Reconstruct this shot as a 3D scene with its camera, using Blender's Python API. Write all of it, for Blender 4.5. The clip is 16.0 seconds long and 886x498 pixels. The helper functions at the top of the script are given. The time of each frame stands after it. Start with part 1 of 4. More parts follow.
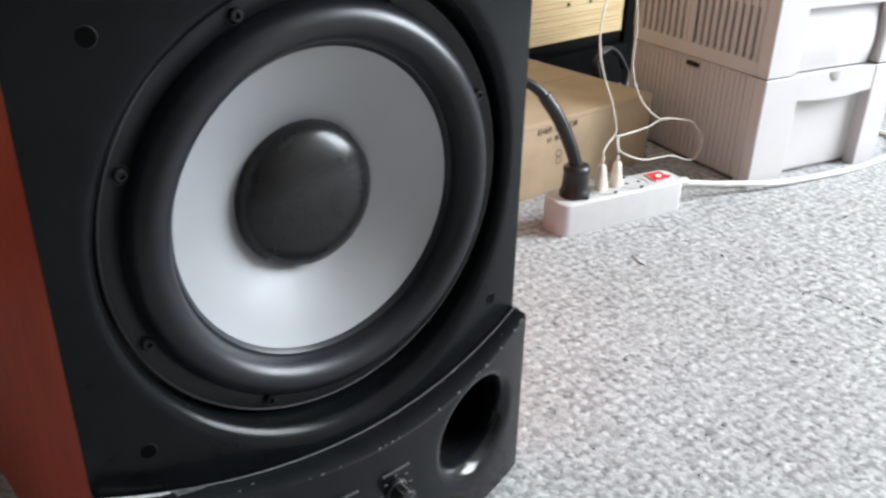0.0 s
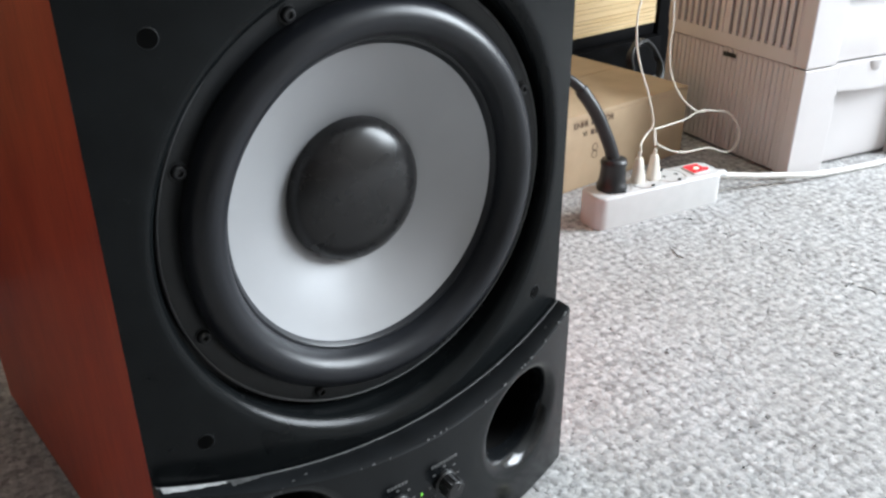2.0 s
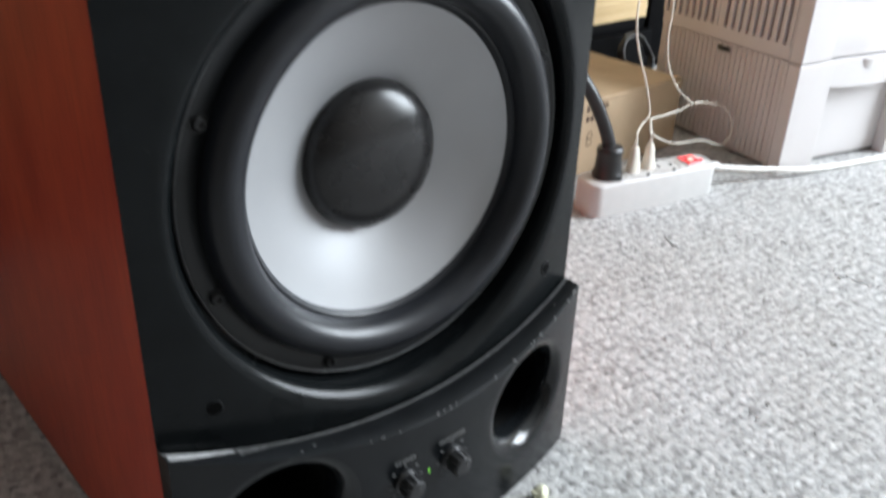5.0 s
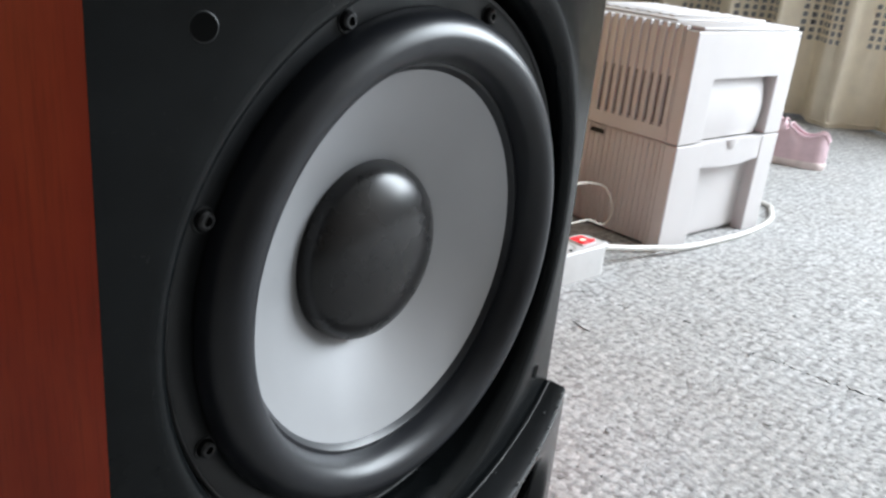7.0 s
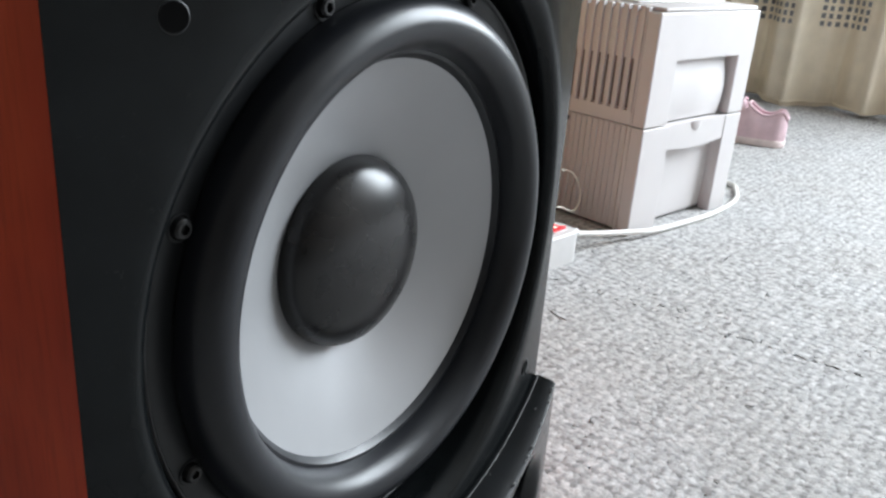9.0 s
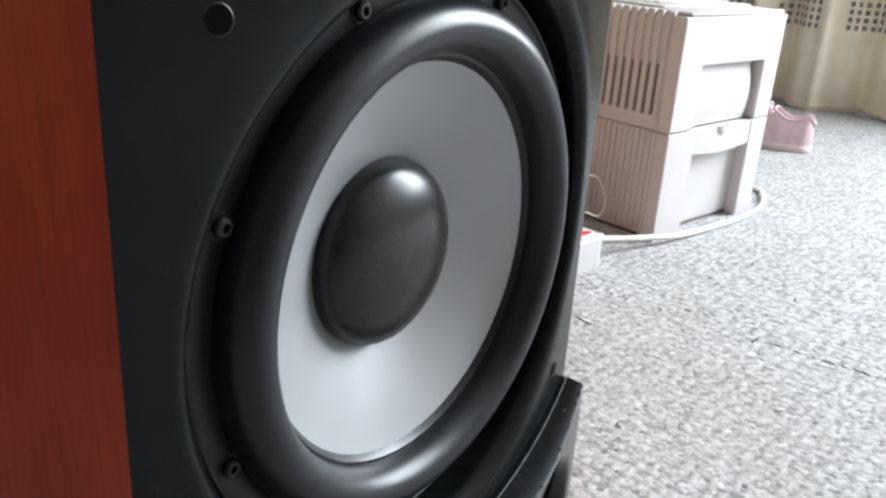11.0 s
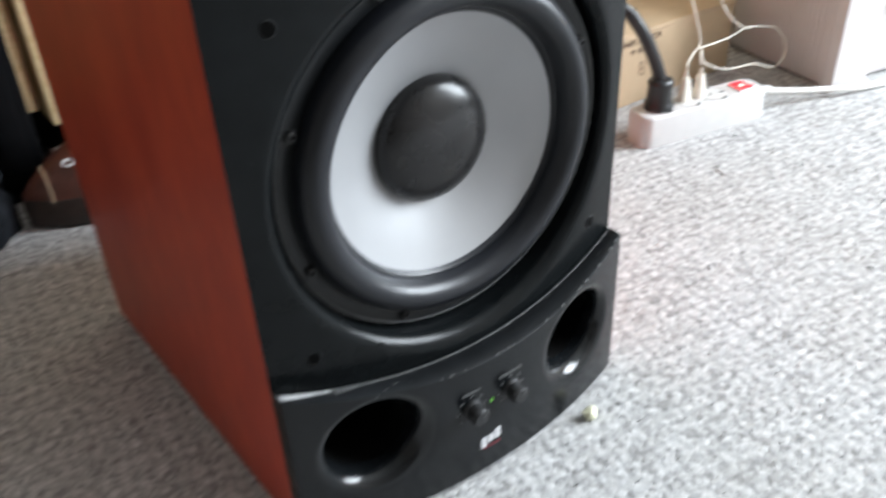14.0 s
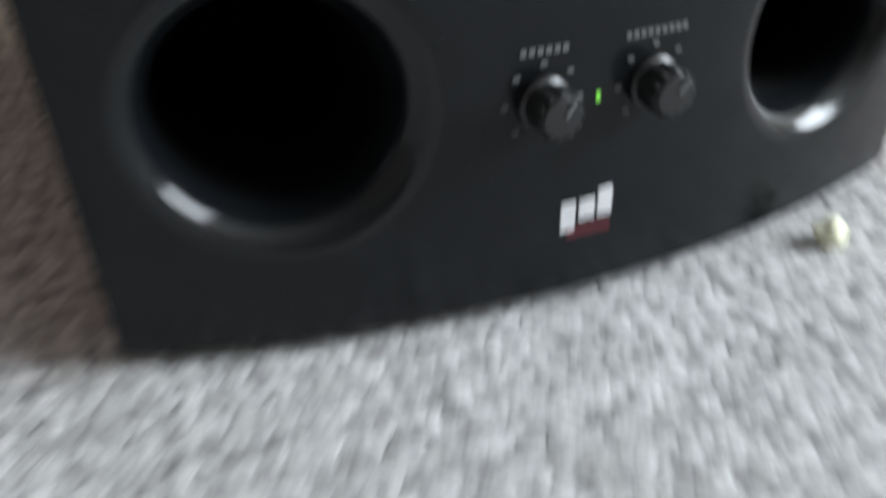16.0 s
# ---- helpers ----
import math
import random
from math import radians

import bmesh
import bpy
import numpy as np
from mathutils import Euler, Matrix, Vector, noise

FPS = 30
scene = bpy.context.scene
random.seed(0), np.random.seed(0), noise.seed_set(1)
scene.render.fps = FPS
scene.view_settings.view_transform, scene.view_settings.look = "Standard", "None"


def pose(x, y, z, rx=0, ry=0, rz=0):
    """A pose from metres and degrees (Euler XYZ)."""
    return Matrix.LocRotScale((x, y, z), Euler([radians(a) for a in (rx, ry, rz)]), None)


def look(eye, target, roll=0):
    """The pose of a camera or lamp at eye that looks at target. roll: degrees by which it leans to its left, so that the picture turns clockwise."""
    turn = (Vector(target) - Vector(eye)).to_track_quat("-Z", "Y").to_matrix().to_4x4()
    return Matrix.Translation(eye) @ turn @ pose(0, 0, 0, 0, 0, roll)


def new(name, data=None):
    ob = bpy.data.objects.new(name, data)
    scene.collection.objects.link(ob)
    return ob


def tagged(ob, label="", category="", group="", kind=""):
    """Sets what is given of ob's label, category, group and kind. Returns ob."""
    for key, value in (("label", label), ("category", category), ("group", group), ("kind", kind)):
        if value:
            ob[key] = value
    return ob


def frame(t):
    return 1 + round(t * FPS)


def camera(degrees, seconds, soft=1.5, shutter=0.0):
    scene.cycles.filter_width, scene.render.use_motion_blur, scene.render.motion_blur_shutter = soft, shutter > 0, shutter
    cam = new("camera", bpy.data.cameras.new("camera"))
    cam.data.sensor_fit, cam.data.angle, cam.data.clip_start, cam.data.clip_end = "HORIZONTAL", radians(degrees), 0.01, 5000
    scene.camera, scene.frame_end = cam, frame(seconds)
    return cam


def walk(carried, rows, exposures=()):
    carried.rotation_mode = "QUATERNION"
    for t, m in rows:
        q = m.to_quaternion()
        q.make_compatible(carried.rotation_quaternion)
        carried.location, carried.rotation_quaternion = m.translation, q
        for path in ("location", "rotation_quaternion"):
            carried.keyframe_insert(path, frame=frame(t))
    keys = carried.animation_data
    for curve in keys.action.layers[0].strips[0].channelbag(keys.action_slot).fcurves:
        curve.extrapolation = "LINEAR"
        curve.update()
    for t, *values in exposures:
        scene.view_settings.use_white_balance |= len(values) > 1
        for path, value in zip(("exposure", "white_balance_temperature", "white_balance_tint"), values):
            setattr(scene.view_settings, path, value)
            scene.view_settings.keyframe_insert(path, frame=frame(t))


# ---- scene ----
cam = camera(55.6, 16.0, 2.5, 0.7)
PATH = [
    (0, (-0.2231, -0.364, 0.4409), (0.9374, 0.9968, -0.4541), 1.2),
    (0.5, (-0.2297, -0.3652, 0.4421), (0.8854, 1.0327, -0.4529), 0.3),
    (1, (-0.2336, -0.3617, 0.4421), (0.8708, 1.0411, -0.4601), -0.03),
    (1.5, (-0.2348, -0.3604, 0.4421), (0.872, 1.0372, -0.4638), 0.05),
    (2, (-0.2346, -0.362, 0.4421), (0.8693, 1.0395, -0.4621), -0.29),
    (2.5, (-0.2336, -0.3625, 0.4332), (0.8401, 1.0224, -0.5296), -0.36),
    (2.7, (-0.2338, -0.3604, 0.4227), (0.821, 1.004, -0.5891), -0.59),
    (3, (-0.2373, -0.3584, 0.4169), (0.7998, 0.989, -0.6361), -0.56),
    (3.5, (-0.2345, -0.3586, 0.4105), (0.783, 0.9689, -0.6868), -0.41),
    (4, (-0.2348, -0.3576, 0.4107), (0.7726, 0.9623, -0.7053), -0.32),
    (4.5, (-0.2382, -0.3566, 0.4135), (0.7888, 1.0035, -0.633), 0.15),
    (4.7, (-0.2402, -0.3555, 0.4168), (0.8027, 1.0138, -0.6019), 0.53),
    (5, (-0.2522, -0.3441, 0.4225), (0.9016, 1.0134, -0.4869), 2.15),
    (5.2, (-0.26, -0.3379, 0.426), (0.9001, 1.0357, -0.4486), 2.19),
    (7.3, (-0.271, -0.2129, 0.3953), (1.2707, 0.8491, -0.3091), 5.89),
    (7.5, (-0.2688, -0.2123, 0.3958), (1.2795, 0.8355, -0.3145), 5.81),
    (8, (-0.2641, -0.2077, 0.3947), (1.2946, 0.8203, -0.3206), 4.84),
    (8.5, (-0.2631, -0.201, 0.3928), (1.3001, 0.8155, -0.3333), 4.43),
    (11, (-0.2695, -0.1999, 0.3906), (1.2664, 0.8654, -0.3222), 3.81),
    (11.5, (-0.2732, -0.1994, 0.3891), (1.1953, 0.9297, -0.3647), 3.15),
    (12, (-0.2758, -0.2023, 0.3944), (1.1722, 0.9454, -0.3696), 3.07),
    (12.5, (-0.2785, -0.2054, 0.4011), (1.1582, 0.9608, -0.3588), 2.69),
    (12.8, (-0.276, -0.22, 0.4111), (1.1215, 0.9835, -0.3688), 1.81),
    (13, (-0.2743, -0.243, 0.4264), (1.0831, 0.9898, -0.3731), 1.05),
    (13.2, (-0.2687, -0.2812, 0.4444), (0.9519, 1.0109, -0.4732), -0.52),
    (13.3, (-0.2699, -0.2983, 0.4489), (0.8628, 1.0203, -0.5411), -0.5),
    (13.5, (-0.2683, -0.3226, 0.4559), (0.7962, 0.9868, -0.6181), 0.6),
    (13.7, (-0.2706, -0.3476, 0.4815), (0.7742, 0.9682, -0.5992), -0.32),
    (14, (-0.2781, -0.3881, 0.4984), (0.6732, 0.9757, -0.6123), -2.69),
    (14.2, (-0.2875, -0.4022, 0.5015), (0.5684, 0.9961, -0.6427), -3.85),
    (14.5, (-0.2901, -0.4039, 0.4955), (0.5068, 0.9735, -0.7162), -3.98),
    (14.8, (-0.2774, -0.4168, 0.4772), (0.5152, 0.9758, -0.7192), -4.06),
    (15, (-0.2636, -0.4157, 0.4417), (0.5147, 0.9968, -0.7424), -3.95),
    (15.3, (-0.2282, -0.3955, 0.3586), (0.4507, 1.0572, -0.8357), -3.16),
    (15.5, (-0.2111, -0.3599, 0.2938), (0.4564, 1.0807, -0.9218), -2.36),
    (15.6, (-0.1954, -0.3341, 0.2717), (0.4054, 1.1149, -0.9693), -4.55),
    (15.8, (-0.1597, -0.2856, 0.2138), (0.3866, 1.1723, -1.0409), -4.15),
    (15.9, (-0.1389, -0.2587, 0.1938), (0.4148, 1.2185, -1.0396), -2.74),
    (16, (-0.1222, -0.2369, 0.1748), (0.4489, 1.3107, -0.9561), -2.15),
]
walk(cam, [(t, look(eye, target, roll)) for t, eye, target, roll in PATH],
     exposures=[(0.0, -0.08), (5.2, -0.05), (7.3, -0.22), (8.7, -0.24), (11.0, -0.03), (12.5, 0.20), (13.2, 0.28), (14.8, 0.27), (15.5, 0.17), (16.0, -0.08)])

# ---- world and light ----
world = bpy.data.worlds.new("sky")
scene.world = world
world.use_nodes = True
wn = world.node_tree.nodes
sky = wn.new("ShaderNodeTexSky")
sky.sky_type = "NISHITA"
sky.sun_disc = False
sky.sun_elevation, sky.sun_rotation = radians(42), radians(113)
world.node_tree.links.new(sky.outputs[0], wn["Background"].inputs[0])
wn["Background"].inputs[1].default_value = 0.12

# window opening in the east wall
WIN_Y0, WIN_Y1, WIN_Z0, WIN_Z1 = -1.80, -0.42, 0.6, 2.1
# south wall is unseen, set close to darken reflections in the black front
WALL_E, WALL_N, WALL_W, WALL_S, CEIL = 2.26, 1.25, -3.0, -2.3, 2.5

def window_lamp(name, x, y, z, w, h, aim, watts, color):
    d = bpy.data.lights.new(name, "AREA")
    d.shape, d.size, d.size_y, d.energy, d.color = "RECTANGLE", w, h, watts, color
    ob = new(name, d)
    ob.matrix_world = look((x, y, z), aim)
    return ob

window_lamp("window_daylight", WALL_E - 0.02, (WIN_Y0 + WIN_Y1) / 2, (WIN_Z0 + WIN_Z1) / 2, WIN_Y1 - WIN_Y0, WIN_Z1 - WIN_Z0,
            (0.0, (WIN_Y0 + WIN_Y1) / 2, (WIN_Z0 + WIN_Z1) / 2 - 0.9), 202.0, (0.835, 0.922, 1.0))

# ---- materials ----
def material(name, rough=0.5, metal=0.0, spec=0.5):
    m = bpy.data.materials.new(name)
    m.use_nodes = True
    nt = m.node_tree
    b = nt.nodes["Principled BSDF"]
    b.inputs["Roughness"].default_value = rough
    b.inputs["Metallic"].default_value = metal
    b.inputs["Specular IOR Level"].default_value = spec
    return m, nt, b

def node(nt, kind, **values):
    n = nt.nodes.new(kind)
    for k, v in values.items():
        n.inputs[k.replace("_", " ")].default_value = v
    return n

def coords(nt, scale=(1, 1, 1)):
    c = nt.nodes.new("ShaderNodeTexCoord")
    m = nt.nodes.new("ShaderNodeMapping")
    m.inputs["Scale"].default_value = scale
    nt.links.new(c.outputs["Object"], m.inputs["Vector"])
    return m.outputs[0]

def ramp(nt, fac, stops):
    r = nt.nodes.new("ShaderNodeValToRGB")
    while len(r.color_ramp.elements) < len(stops):
        r.color_ramp.elements.new(0.5)
    for e, (p, c) in zip(r.color_ramp.elements, stops):
        e.position, e.color = p, (*c, 1)
    nt.links.new(fac, r.inputs[0])
    return r.outputs[0]

def mix(nt, fac, a, b, mode="MIX"):
    n = nt.nodes.new("ShaderNodeMix")
    n.data_type, n.blend_type = "RGBA", mode
    for sock, v in ((n.inputs[0], fac), (n.inputs[6], a), (n.inputs[7], b)):
        if isinstance(v, (int, float)):
            sock.default_value = v
        elif isinstance(v, tuple):
            sock.default_value = (*v, 1)
        else:
            nt.links.new(v, sock)
    return n.outputs[2]

def noise_tex(nt, vec, scale, detail=3.0, rough=0.5):
    n = node(nt, "ShaderNodeTexNoise", Scale=scale, Detail=detail, Roughness=rough)
    nt.links.new(vec, n.inputs["Vector"])
    return n.outputs["Fac"]

def bump(nt, b, height, strength, distance):
    n = node(nt, "ShaderNodeBump", Strength=strength, Distance=distance)
    nt.links.new(height, n.inputs["Height"])
    nt.links.new(n.outputs[0], b.inputs["Normal"])

def plain(name, color, rough=0.5, metal=0.0, var=0.12, scale=60.0, grain=0.0, grain_scale=900.0, spec=0.5, dust=0.0):
    """A coloured surface with slow tint changes, fine grain and roughness changes; dust: light specks."""
    m, nt, b = material(name, rough, metal, spec)
    v = coords(nt)
    dark = tuple(c * (1 - var) for c in color)
    light = tuple(min(1, c * (1 + var)) for c in color)
    col = ramp(nt, noise_tex(nt, v, scale, 4), [(0.3, dark), (0.7, light)])
    if dust:
        specks = ramp(nt, noise_tex(nt, v, 420.0, 2, 0.7), [(0.66, (0, 0, 0)), (0.78, (1, 1, 1))])
        haze = ramp(nt, noise_tex(nt, v, 25.0, 3), [(0.4, (0, 0, 0)), (0.75, (1, 1, 1))])
        f = mix(nt, 1.0, specks, haze, "MULTIPLY")
        f2 = mix(nt, 1.0, f, (dust, dust, dust), "MULTIPLY")
        col = mix(nt, f2, col, (0.35, 0.34, 0.32))
    nt.links.new(col, b.inputs["Base Color"])
    rr = node(nt, "ShaderNodeMapRange", To_Min=max(0.02, rough - 0.07), To_Max=min(1, rough + 0.07))
    nt.links.new(noise_tex(nt, v, scale * 2.3, 3), rr.inputs["Value"])
    nt.links.new(rr.outputs[0], b.inputs["Roughness"])
    if grain:
        bump(nt, b, noise_tex(nt, v, grain_scale, 3), grain, 0.0006)
    return m

def wood(name, dark, mid, light, axis_scale, rough=0.35, scale=1.0):
    m, nt, b = material(name, rough)
    v = coords(nt, axis_scale)
    n1 = noise_tex(nt, v, 9.0 * scale, 6, 0.62)
    base = ramp(nt, n1, [(0.28, dark), (0.5, mid), (0.74, light)])
    fine = noise_tex(nt, coords(nt, tuple(a * 6 for a in axis_scale)), 22.0 * scale, 3, 0.6)
    col = mix(nt, 0.22, base, ramp(nt, fine, [(0.3, dark), (0.7, light)]))
    nt.links.new(col, b.inputs["Base Color"])
    bump(nt, b, fine, 0.08, 0.0005)
    return m

def cherry(name):
    """Stained veneer: soft upright bands, blotchy figure across them and fine dark pores."""
    m, nt, b = material(name, 0.46)
    band = noise_tex(nt, coords(nt, (1.0, 0.9, 0.10)), 13.0, 5, 0.6)
    blotch = noise_tex(nt, coords(nt, (1.0, 1.0, 0.55)), 21.0, 4, 0.62)
    pores = noise_tex(nt, coords(nt, (6.0, 6.0, 0.5)), 60.0, 3, 0.6)
    col = ramp(nt, band, [(0.28, (0.31, 0.032, 0.017)), (0.5, (0.48, 0.058, 0.027)), (0.74, (0.60, 0.090, 0.038))])
    col = mix(nt, 0.55, col, ramp(nt, blotch, [(0.30, (0.33, 0.031, 0.017)), (0.52, (0.48, 0.056, 0.026)), (0.72, (0.63, 0.096, 0.040))]))
    col = mix(nt, 1.0, col, ramp(nt, pores, [(0.30, (0.80, 0.76, 0.74)), (0.50, (1, 1, 1))]), "MULTIPLY")
    nt.links.new(col, b.inputs["Base Color"])
    bump(nt, b, pores, 0.10, 0.0005)
    return m

def carpet_material(name, islands):
    m, nt, b = material(name, 0.95, 0, 0.15)
    v = coords(nt)
    big = noise_tex(nt, v, 5.0, 4, 0.6)
    if islands:
        g = nt.nodes.new("ShaderNodeNewGeometry")
        src = g.outputs["Random Per Island"]
    else:
        vo = node(nt, "ShaderNodeTexVoronoi", Scale=190.0)
        nt.links.new(v, vo.inputs["Vector"])
        sep = nt.nodes.new("ShaderNodeSeparateColor")
        nt.links.new(vo.outputs["Color"], sep.inputs[0])
        src = sep.outputs[0]
    col = ramp(nt, src, [(0.0, (0.36, 0.356, 0.352)), (0.12, (0.47, 0.466, 0.462)), (0.42, (0.58, 0.58, 0.576)), (0.82, (0.68, 0.68, 0.678)), (1.0, (0.76, 0.76, 0.758))])
    mott = ramp(nt, noise_tex(nt, v, 125.0, 3, 0.65), [(0.32, (0.72, 0.715, 0.71)), (0.60, (1, 1, 1))])
    col = mix(nt, 1.0, col, mott, "MULTIPLY")
    fibre = ramp(nt, noise_tex(nt, v, 1100.0, 3, 0.7), [(0.34, (0.70, 0.695, 0.69)), (0.60, (1, 1, 1))])
    col = mix(nt, 1.0, col, fibre, "MULTIPLY")
    for turn in (0.12, 0.12 + math.pi / 2):
        mp = nt.nodes.new("ShaderNodeMapping")
        mp.inputs["Rotation"].default_value = (0, 0, turn)
        nt.links.new(v, mp.inputs["Vector"])
        wave = node(nt, "ShaderNodeTexWave", Scale=24.0, Distortion=3.2, Detail=2.0, Detail_Scale=2.2)
        nt.links.new(mp.outputs[0], wave.inputs["Vector"])
        col = mix(nt, 1.0, col, ramp(nt, wave.outputs["Fac"], [(0.05, (0.86, 0.86, 0.865)), (0.45, (1, 1, 1))]), "MULTIPLY")
    tone = ramp(nt, big, [(0.3, (0.92, 0.90, 0.88)), (0.7, (1, 1, 1))])
    nt.links.new(mix(nt, 1.0, col, tone, "MULTIPLY"), b.inputs["Base Color"])
    if islands:
        # fibres scatter light upwards, so the pile shades more softly than its facets
        soft = nt.nodes.new("ShaderNodeMix")
        soft.data_type = "VECTOR"
        soft.inputs[0].default_value = 0.62
        nt.links.new(g.outputs["Normal"], soft.inputs[4])
        soft.inputs[5].default_value = (0, 0, 1)
        nt.links.new(soft.outputs[1], b.inputs["Normal"])
    else:
        bump(nt, b, noise_tex(nt, v, 900.0, 3, 0.7), 0.25, 0.0010)
    return m

M_CARPET = carpet_material("carpet_backing", False)
M_TUFT = carpet_material("carpet_tufts", True)
M_WALL = plain("wall_paint", (0.25, 0.222, 0.195), 0.85, var=0.06, scale=6, grain=0.15, grain_scale=250)
M_CEIL = plain("ceiling_paint", (0.47, 0.455, 0.43), 0.9, var=0.03, scale=5)
M_CHERRY = cherry("cherry_veneer")
M_BAFFLE = plain("black_satin_lacquer", (0.005, 0.006, 0.0065), 0.24, var=0.2, grain=0.012, dust=0.05, spec=0.155)
M_LEDGE = plain("worn_black_lacquer", (0.008, 0.009, 0.010), 0.42, var=0.25, grain=0.1, dust=0.25, spec=0.2)
M_RUBBER = plain("rubber_surround", (0.009, 0.010, 0.013), 0.36, var=0.15, grain=0.02, dust=0.03, spec=0.40)
M_FLANGE = plain("black_steel_basket", (0.008, 0.009, 0.010), 0.38, var=0.2, grain=0.04, dust=0.10, spec=0.30)
M_CONE = plain("silver_cone", (0.355, 0.358, 0.368), 0.40, metal=0.35, var=0.02, scale=30, grain=0.06)
M_CAP = plain("dust_cap", (0.009, 0.0085, 0.009), 0.28, var=0.6, scale=26, grain=0.008, dust=0.03, spec=0.46)
# near-black that paints in the shade of tubes, peg sockets and pin holes
M_HOLE_SHADE = plain("hollow_shade", (0.003, 0.003, 0.003), 0.9, spec=0.05)
M_PORT = plain("gloss_black_panel", (0.006, 0.007, 0.008), 0.21, var=0.2, grain=0.01, dust=0.03, spec=0.29)
M_FLARE = plain("gloss_black_flare", (0.006, 0.007, 0.008), 0.20, var=0.2, grain=0.01, dust=0.02, spec=0.44)
M_SCREW = plain("black_screw", (0.014, 0.014, 0.015), 0.35, spec=0.35)
# grey that paints the highlight along the gasket edge
M_EDGE_HIGHLIGHT = plain("gasket_highlight_grey", (0.055, 0.056, 0.058), 0.5, var=0.2)
M_WORN = plain("worn_pale_edge", (0.60, 0.60, 0.60), 0.6, var=0.25, scale=180)
M_SCUFF = plain("scuffed_edge", (0.13, 0.13, 0.13), 0.6, var=0.3, scale=180)
M_PRINT = plain("grey_print", (0.11, 0.11, 0.11), 0.6)
M_SILVER = plain("silver_print", (0.62, 0.62, 0.63), 0.4)
M_WHITE = plain("white_plastic", (0.58, 0.57, 0.56), 0.38, var=0.03, grain=0.03)
M_SOCKET = plain("grey_white_plastic", (0.55, 0.54, 0.53), 0.45)
M_CORD = plain("white_cord", (0.74, 0.72, 0.68), 0.45, var=0.05)
M_CREAM = plain("cream_plastic", (0.70, 0.66, 0.58), 0.4, var=0.05)
M_BLACK = plain("black_plastic", (0.014, 0.014, 0.015), 0.38, var=0.2, grain=0.06)
M_APPL = plain("appliance_plastic", (0.62, 0.59, 0.585), 0.45, var=0.025, scale=14, grain=0.04)
# darker tone that paints the shade inside the air washer's slots
M_SLOT_SHADE = plain("slot_shade", (0.22, 0.195, 0.18), 0.8)
M_CARD = plain("cardboard", (0.50, 0.375, 0.245), 0.85, var=0.10, scale=18, grain=0.2, grain_scale=300)
M_INK = plain("brown_ink", (0.10, 0.065, 0.045), 0.8)
M_PINE = wood("pine_board", (0.52, 0.36, 0.17), (0.66, 0.49, 0.27), (0.76, 0.60, 0.37), (0.25, 1, 3.5), 0.5, 3.0)
M_ORANGE = wood("oak_panel", (0.17, 0.085, 0.03), (0.24, 0.125, 0.045), (0.30, 0.165, 0.065), (0.4, 1, 2), 0.5, 2.0)
M_FRAME = plain("matt_black_board", (0.004, 0.004, 0.0045), 0.6, var=0.2, spec=0.06)
M_CURT = plain("curtain_cloth", (0.93, 0.83, 0.67), 0.95, var=0.05, scale=20, grain=0.4, grain_scale=1200)
M_PINK = plain("pink_canvas", (0.70, 0.51, 0.55), 0.85, var=0.08, grain=0.4, grain_scale=1500)
M_PINKSOLE = plain("pink_rubber_sole", (0.74, 0.62, 0.60), 0.7)
M_LEATHER = plain("brown_leather", (0.11, 0.040, 0.028), 0.32, var=0.25, grain=0.25, grain_scale=500)
M_CLOTH = plain("black_cloth", (0.017, 0.019, 0.023), 0.95, var=0.3, grain=0.4, grain_scale=900, spec=0.08)
M_CRUMB = plain("yellow_crumb", (0.74, 0.73, 0.54), 0.9, var=0.12, scale=200, grain=0.5)

def glow(name, color, strength):
    m, nt, b = material(name, 0.3)
    b.inputs["Base Color"].default_value = (*color, 1)
    b.inputs["Emission Color"].default_value = (*color, 1)
    b.inputs["Emission Strength"].default_value = strength
    return m

M_RED = glow("lit_red_switch", (0.85, 0.03, 0.04), 0.6)
M_REDSPOT = glow("switch_glow", (1.0, 0.35, 0.3), 3.0)
M_LED = glow("green_led", (0.22, 0.75, 0.08), 0.5)

# ---- mesh helpers ----
def part(name, bm, mat, parent=None, label="", smooth=True):
    me = bpy.data.meshes.new(name)
    bmesh.ops.recalc_face_normals(bm, faces=bm.faces)
    bm.to_mesh(me)
    bm.free()
    me.materials.append(mat)
    if smooth:
        me.shade_smooth()
        me.set_sharp_from_angle(angle=radians(38))
    ob = new(name, me)
    if parent:
        ob.parent = parent
    if label:
        ob["label"] = label
    return ob

def thing(name, m, label, category, group="", kind=""):
    e = new(name)
    e.empty_display_size = 0.05
    e.matrix_world = m
    return tagged(e, label, category, group, kind)

def box(x0, x1, y0, y1, z0, z1, bevel=0.0, seg=2, bm=None):
    b = bm or bmesh.new()
    vs = [b.verts.new((x, y, z)) for x in (x0, x1) for y in (y0, y1) for z in (z0, z1)]
    fs = [(0, 1, 3, 2), (4, 6, 7, 5), (0, 4, 5, 1), (2, 3, 7, 6), (0, 2, 6, 4), (1, 5, 7, 3)]
    made = [b.faces.new([vs[i] for i in f]) for f in fs]
    if bevel:
        edges = list({e for f in made for e in f.edges})
        bmesh.ops.bevel(b, geom=edges, offset=bevel, segments=seg, profile=0.5, affect="EDGES")
    return b

